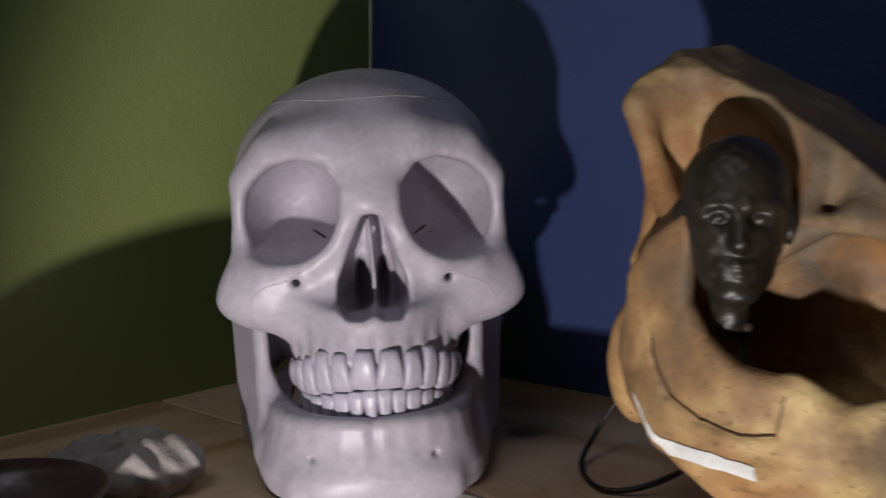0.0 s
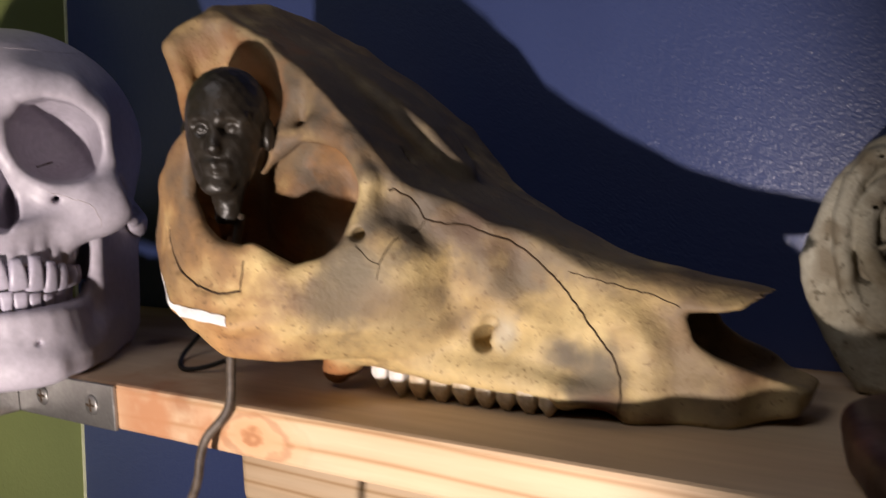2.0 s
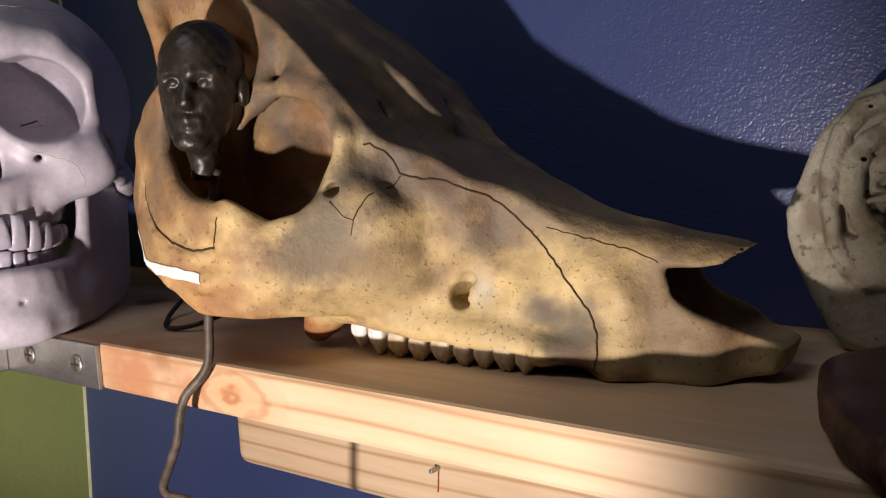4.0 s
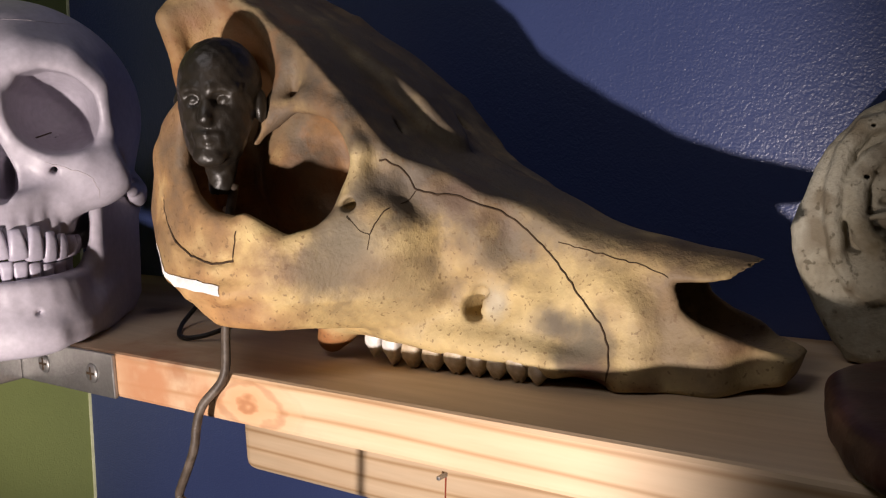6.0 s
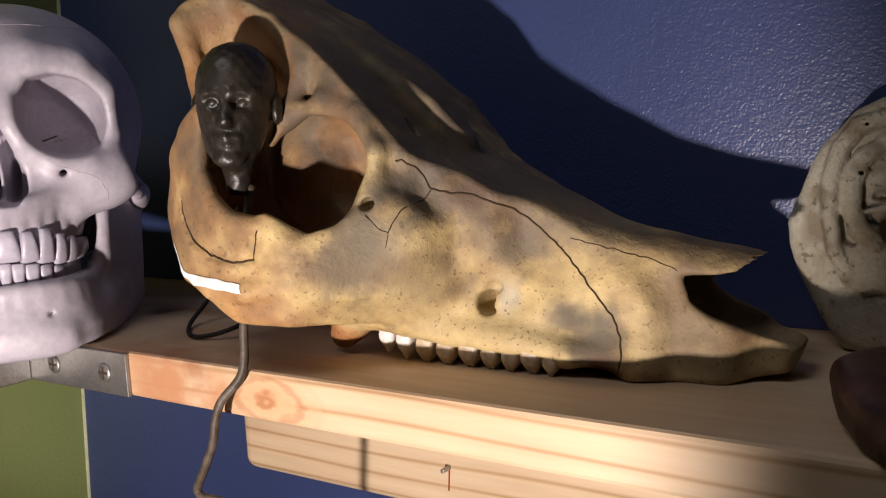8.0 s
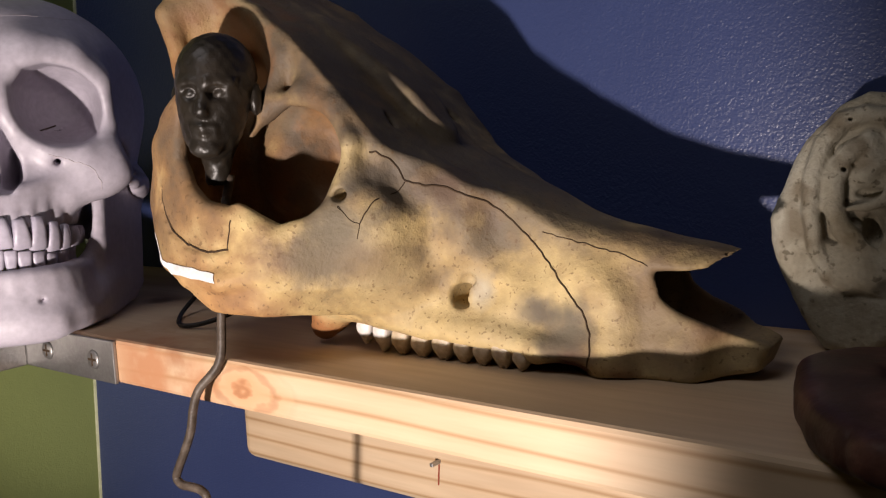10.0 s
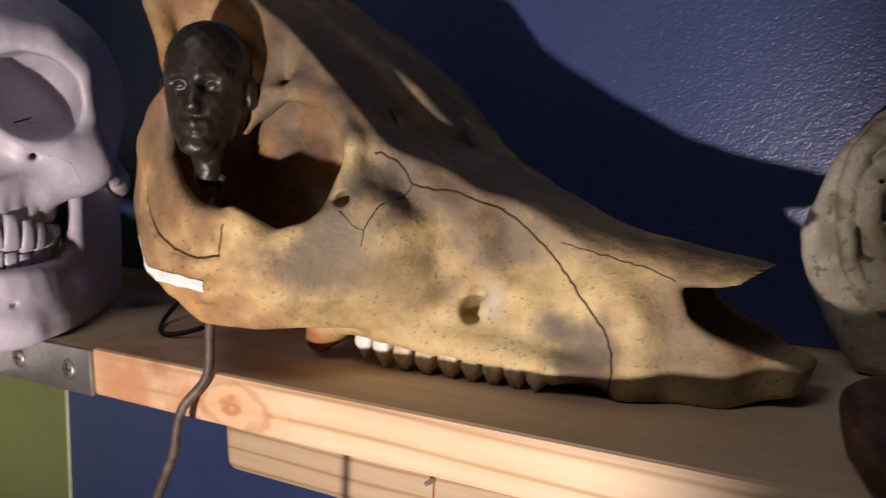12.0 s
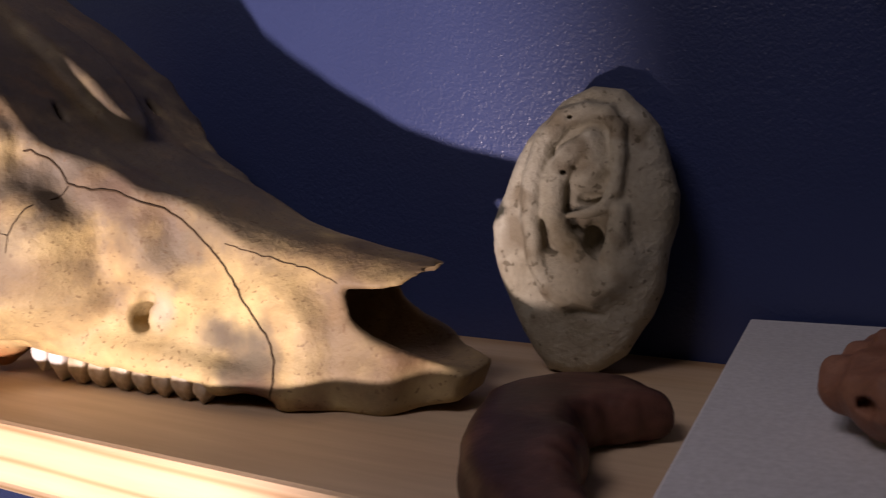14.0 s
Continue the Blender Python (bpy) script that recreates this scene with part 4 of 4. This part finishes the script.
# ---- the plaster ear leaning on the wall ----
def plaster_ear():
    h = 0.0007
    lo, hi = (-0.042, -0.03, -0.002), (0.042, 0.02, 0.118)
    X, Y, Z = axes(lo, hi, h)
    out = poly(X, Z, [(0.0025, 0.112), (0.0145, 0.1099), (0.0221, 0.1019), (0.0285, 0.0945), (0.0323, 0.0834), (0.0357, 0.071), (0.035, 0.0587), (0.0325, 0.0463), (0.0316, 0.0352), (0.0259, 0.0216), (0.0171, 0.008), (0.0057, -0.0004), (-0.0139, 0.0009), (-0.0196, 0.0093), (-0.0259, 0.0228), (-0.0323, 0.0352), (-0.0358, 0.0463), (-0.0363, 0.0568), (-0.0323, 0.0685), (-0.0272, 0.0821), (-0.0183, 0.0957), (-0.0082, 0.1056)])
    out = out + 0.0003 * np.sin(X * 260 + Z * 120) + 0.0003 * np.sin(Z * 170 + 1)
    f = smax(out, smax(ell(X, Y, Z, (0.0, 0.012, 0.055), (0.050, 0.021, 0.080)), Y - 0.012, 0.002), 0.006)

    def ridge(run, rise=0.0):
        pts = []
        for x, z, r in run:
            front = 0.012 - 0.021 * math.sqrt(max(0.1, 1 - (x / 0.05) ** 2 - ((z - 0.055) / 0.08) ** 2))
            pts.append((x, front - rise, z, r))
        return chain(X, Y, Z, pts, 0.0006)

    # flat ground round the ear, the rolled rim and the sunken shell within it
    bed = poly(X, Z, [(0.01, 0.096), (0.0027, 0.0969), (-0.0052, 0.0947), (-0.012, 0.0871), (-0.0155, 0.0742), (-0.0159, 0.0597), (-0.0136, 0.0486), (-0.0064, 0.0441), (0.0016, 0.043), (0.0084, 0.043), (0.013, 0.0497), (0.0114, 0.0586), (0.0118, 0.0719), (0.0123, 0.0853)])
    f = smax(f, -smax(bed, Y + 0.0036, 0.003), 0.003)
    f = smin(f, ridge([(0.0136, 0.0708, 0.0022), (0.0145, 0.0831, 0.0026), (0.0136, 0.0942, 0.003), (0.0095, 0.0996, 0.0034), (0.0016, 0.1009, 0.0036), (-0.0075, 0.0978, 0.0038), (-0.0143, 0.0893, 0.0038), (-0.0184, 0.0753, 0.0036), (-0.0189, 0.0597, 0.0036), (-0.017, 0.0452, 0.0034), (-0.0114, 0.0336, 0.003), (-0.0041, 0.0274, 0.0022)], 0.0008), 0.0025)
    f = smin(f, ridge([(0.0027, 0.0902, 0.003), (-0.0052, 0.0842, 0.0042), (-0.0098, 0.0731, 0.0042), (-0.01, 0.0619, 0.0042), (-0.0068, 0.053, 0.0046), (-0.0007, 0.0474, 0.0046), (0.0039, 0.0448, 0.0036)], -0.0012), 0.003)
    f = smin(f, ridge([(0.005, 0.0893, 0.004), (0.0055, 0.0808, 0.005), (0.0016, 0.0753, 0.004)], -0.0046), 0.004)
    f = smin(f, ridge([(-0.0036, 0.0612, 0.0014), (0.0027, 0.0617, 0.0022), (0.0091, 0.0644, 0.0026), (0.0136, 0.0719, 0.0026)], -0.0008), 0.0015)
    f = smin(f, ridge([(0.0155, 0.063, 0.003), (0.0141, 0.053, 0.0042), (0.0114, 0.047, 0.0036)], 0.0002), 0.003)
    f = smin(f, ridge([(-0.0064, 0.0385, 0.005), (0.0016, 0.0352, 0.007), (0.0107, 0.0363, 0.006), (0.0175, 0.0452, 0.005)], -0.0030), 0.006)
    f = smax(f, -ell(X, Y, Z, (0.0055, -0.004, 0.0523), (0.0042, 0.009, 0.0080)), 0.002)
    f = smax(f, -ell(X, Y, Z, (0.0045, -0.004, 0.0679), (0.0060, 0.006, 0.0026)), 0.002)
    f = smax(f, -ridge([(-0.0098, 0.0318, 0.0006), (-0.0041, 0.0269, 0.0014), (0.0016, 0.0245, 0.0015), (0.0086, 0.0234, 0.0006)], 0.0004), 0.002)
    for px, pz in ((-0.0064, 0.0775), (-0.0023, 0.0797), (-0.0018, 0.0708), (0.0073, 0.0953), (0.0077, 0.0931), (-0.0041, 0.0982)):
        f = smax(f, -ell(X, Y, Z, (px, -0.008, pz), (0.0011, 0.004, 0.0009)), 0.0005)
    f = f + 0.0002 * np.sin(X * 420 + 2 * np.sin(Z * 200)) * np.sin(Z * 390) + 0.0003 * np.sin(X * 150 + 1) * np.sin(Z * 130 + 2 * np.sin(X * 90))
    ob = solid("plaster_ear", f, lo, h, STONE, m=pose(0.627, -0.0335, 1.5, -9, 0, 12))
    return tagged(ob, "weathered plaster cast of an ear leaning on the wall", "sculpture")


plaster_ear()


# ---- dark wooden crescent ----
def crescent():
    h = 0.001
    lo, hi = (-0.046, -0.070, -0.002), (0.050, 0.072, 0.026)
    X, Y, Z = axes(lo, hi, h)
    out = poly(X, Y, [(-0.0362, 0.0172), (-0.0335, 0.037), (-0.0288, 0.054), (-0.015, 0.0615), (-0.0029, 0.063), (0.0041, 0.057), (0.0161, 0.0435), (0.0193, 0.0349), (0.0116, 0.0277), (0.0036, 0.0201), (-0.0008, 0.01), (0.0025, -0.002), (0.0085, -0.008), (0.0095, -0.016), (0.01, -0.023), (0.016, -0.032), (0.025, -0.043), (0.032, -0.051), (0.026, -0.061), (0.021, -0.063), (0.006, -0.058), (-0.0041, -0.0511), (-0.0153, -0.0385), (-0.0253, -0.0199), (-0.0325, 0)])
    out = out + 0.0005 * np.sin(Y * 700) * (X > 0) + 0.0004 * np.sin(X * 130 + Y * 170)
    hz = np.interp(Y, [-0.06, -0.01, 0.03, 0.065], [0.0080, 0.0095, 0.0085, 0.0060]).astype(np.float32)
    f = smax(out, np.abs(Z - hz) - hz, 0.009)
    f = f + 0.0005 * np.sin(X * 120) * np.sin(Y * 130 + 1)
    ob = solid("wooden_crescent", f, lo, h, REDWOOD, m=pose(0.662, -0.126, 1.5))
    return tagged(ob, "dark red-brown polished wooden crescent lying on the shelf", "ornament")


crescent()

# ---- white flat board with a lump of clay on it ----
bm = box_bm((0, 0, 0), (0.28, 0.21, 0.0205), 0.0012)
tagged(part_bm("white_board", bm, BOARD_WHITE, m=pose(0.706, -0.213, 1.5003, 0, 0, 6)), "flat white board lying on the shelf against the blue wall", "board")


def lump(name, r, amp, seed, material, m, label, category, dents=()):
    h = min(r) / 16
    lo, hi = tuple(-q * 1.35 for q in r), tuple(q * 1.35 for q in r)
    X, Y, Z = axes(lo, hi, h)
    f = ell(X, Y, Z, (0, 0, 0), r)
    q = min(r)
    f = f + amp * (np.sin(X / q * 2.3 + seed) * np.sin(Y / q * 2.7 + 2 * seed) * np.sin(Z / q * 2.1 + seed) + 0.5 * np.sin(X / q * 5.1 + Z / q * 3) * np.sin(Y / q * 5.7 + seed))
    for c, rr in dents:
        f = smax(f, -ell(X, Y, Z, c, rr), 0.002)
    ob = solid(name, f, lo, h, material, m=m)
    return tagged(ob, label, category)


lump("clay_lump", (0.034, 0.032, 0.0135), 0.0026, 1.7, CLAY, pose(0.762, -0.112, 1.5335, 0, 0, 20), "brown clay lump with small dark holes on the white board", "ornament",
     [((-0.028, -0.014, 0.0), (0.002, 0.006, 0.002)), ((-0.02, -0.024, 0.006), (0.002, 0.004, 0.002))])
lump("plaster_mask", (0.036, 0.026, 0.014), 0.003, 0.6, PUMICE, pose(0.138, -0.262, 1.5110, 0, 0, 40), "small rough grey plaster face fragment lying on the shelf", "ornament",
     [((0.008, 0.002, 0.014), (0.008, 0.005, 0.004)), ((-0.012, 0.004, 0.013), (0.008, 0.005, 0.004)), ((-0.004, -0.014, 0.012), (0.010, 0.003, 0.004))])


def bowl():
    bm = bmesh.new()
    prof = [(0.0, 0.0), (0.022, 0.0), (0.034, 0.008), (0.040, 0.018), (0.0425, 0.0215), (0.0405, 0.0225), (0.036, 0.017), (0.028, 0.008), (0.0, 0.005)]
    rings = []
    for r, z in prof:
        rings.append([bm.verts.new((r * math.cos(2 * math.pi * k / 48), r * math.sin(2 * math.pi * k / 48), z)) for k in range(48)] if r else [bm.verts.new((0, 0, z))])
    for a, b in zip(rings, rings[1:]):
        for k in range(48):
            q = [a[k % len(a)], a[(k + 1) % len(a)], b[(k + 1) % len(b)], b[k % len(b)]]
            q = list(dict.fromkeys(q))
            bm.faces.new(q)
    ob = part_bm("small_bowl", bm, GLAZE, smooth=True, m=pose(0.170, -0.338, 1.5002) @ Matrix.Scale(1.12, 4))
    return tagged(ob, "small dark plum glazed dish on the pine shelf", "bowl")


bowl()

lump("wall_ornament", (0.055, 0.018, 0.045), 0.004, 2.4, OLIVE, pose(0.774, -0.0135, 1.668), "dark olive felt ornament hanging on the blue wall", "ornament")
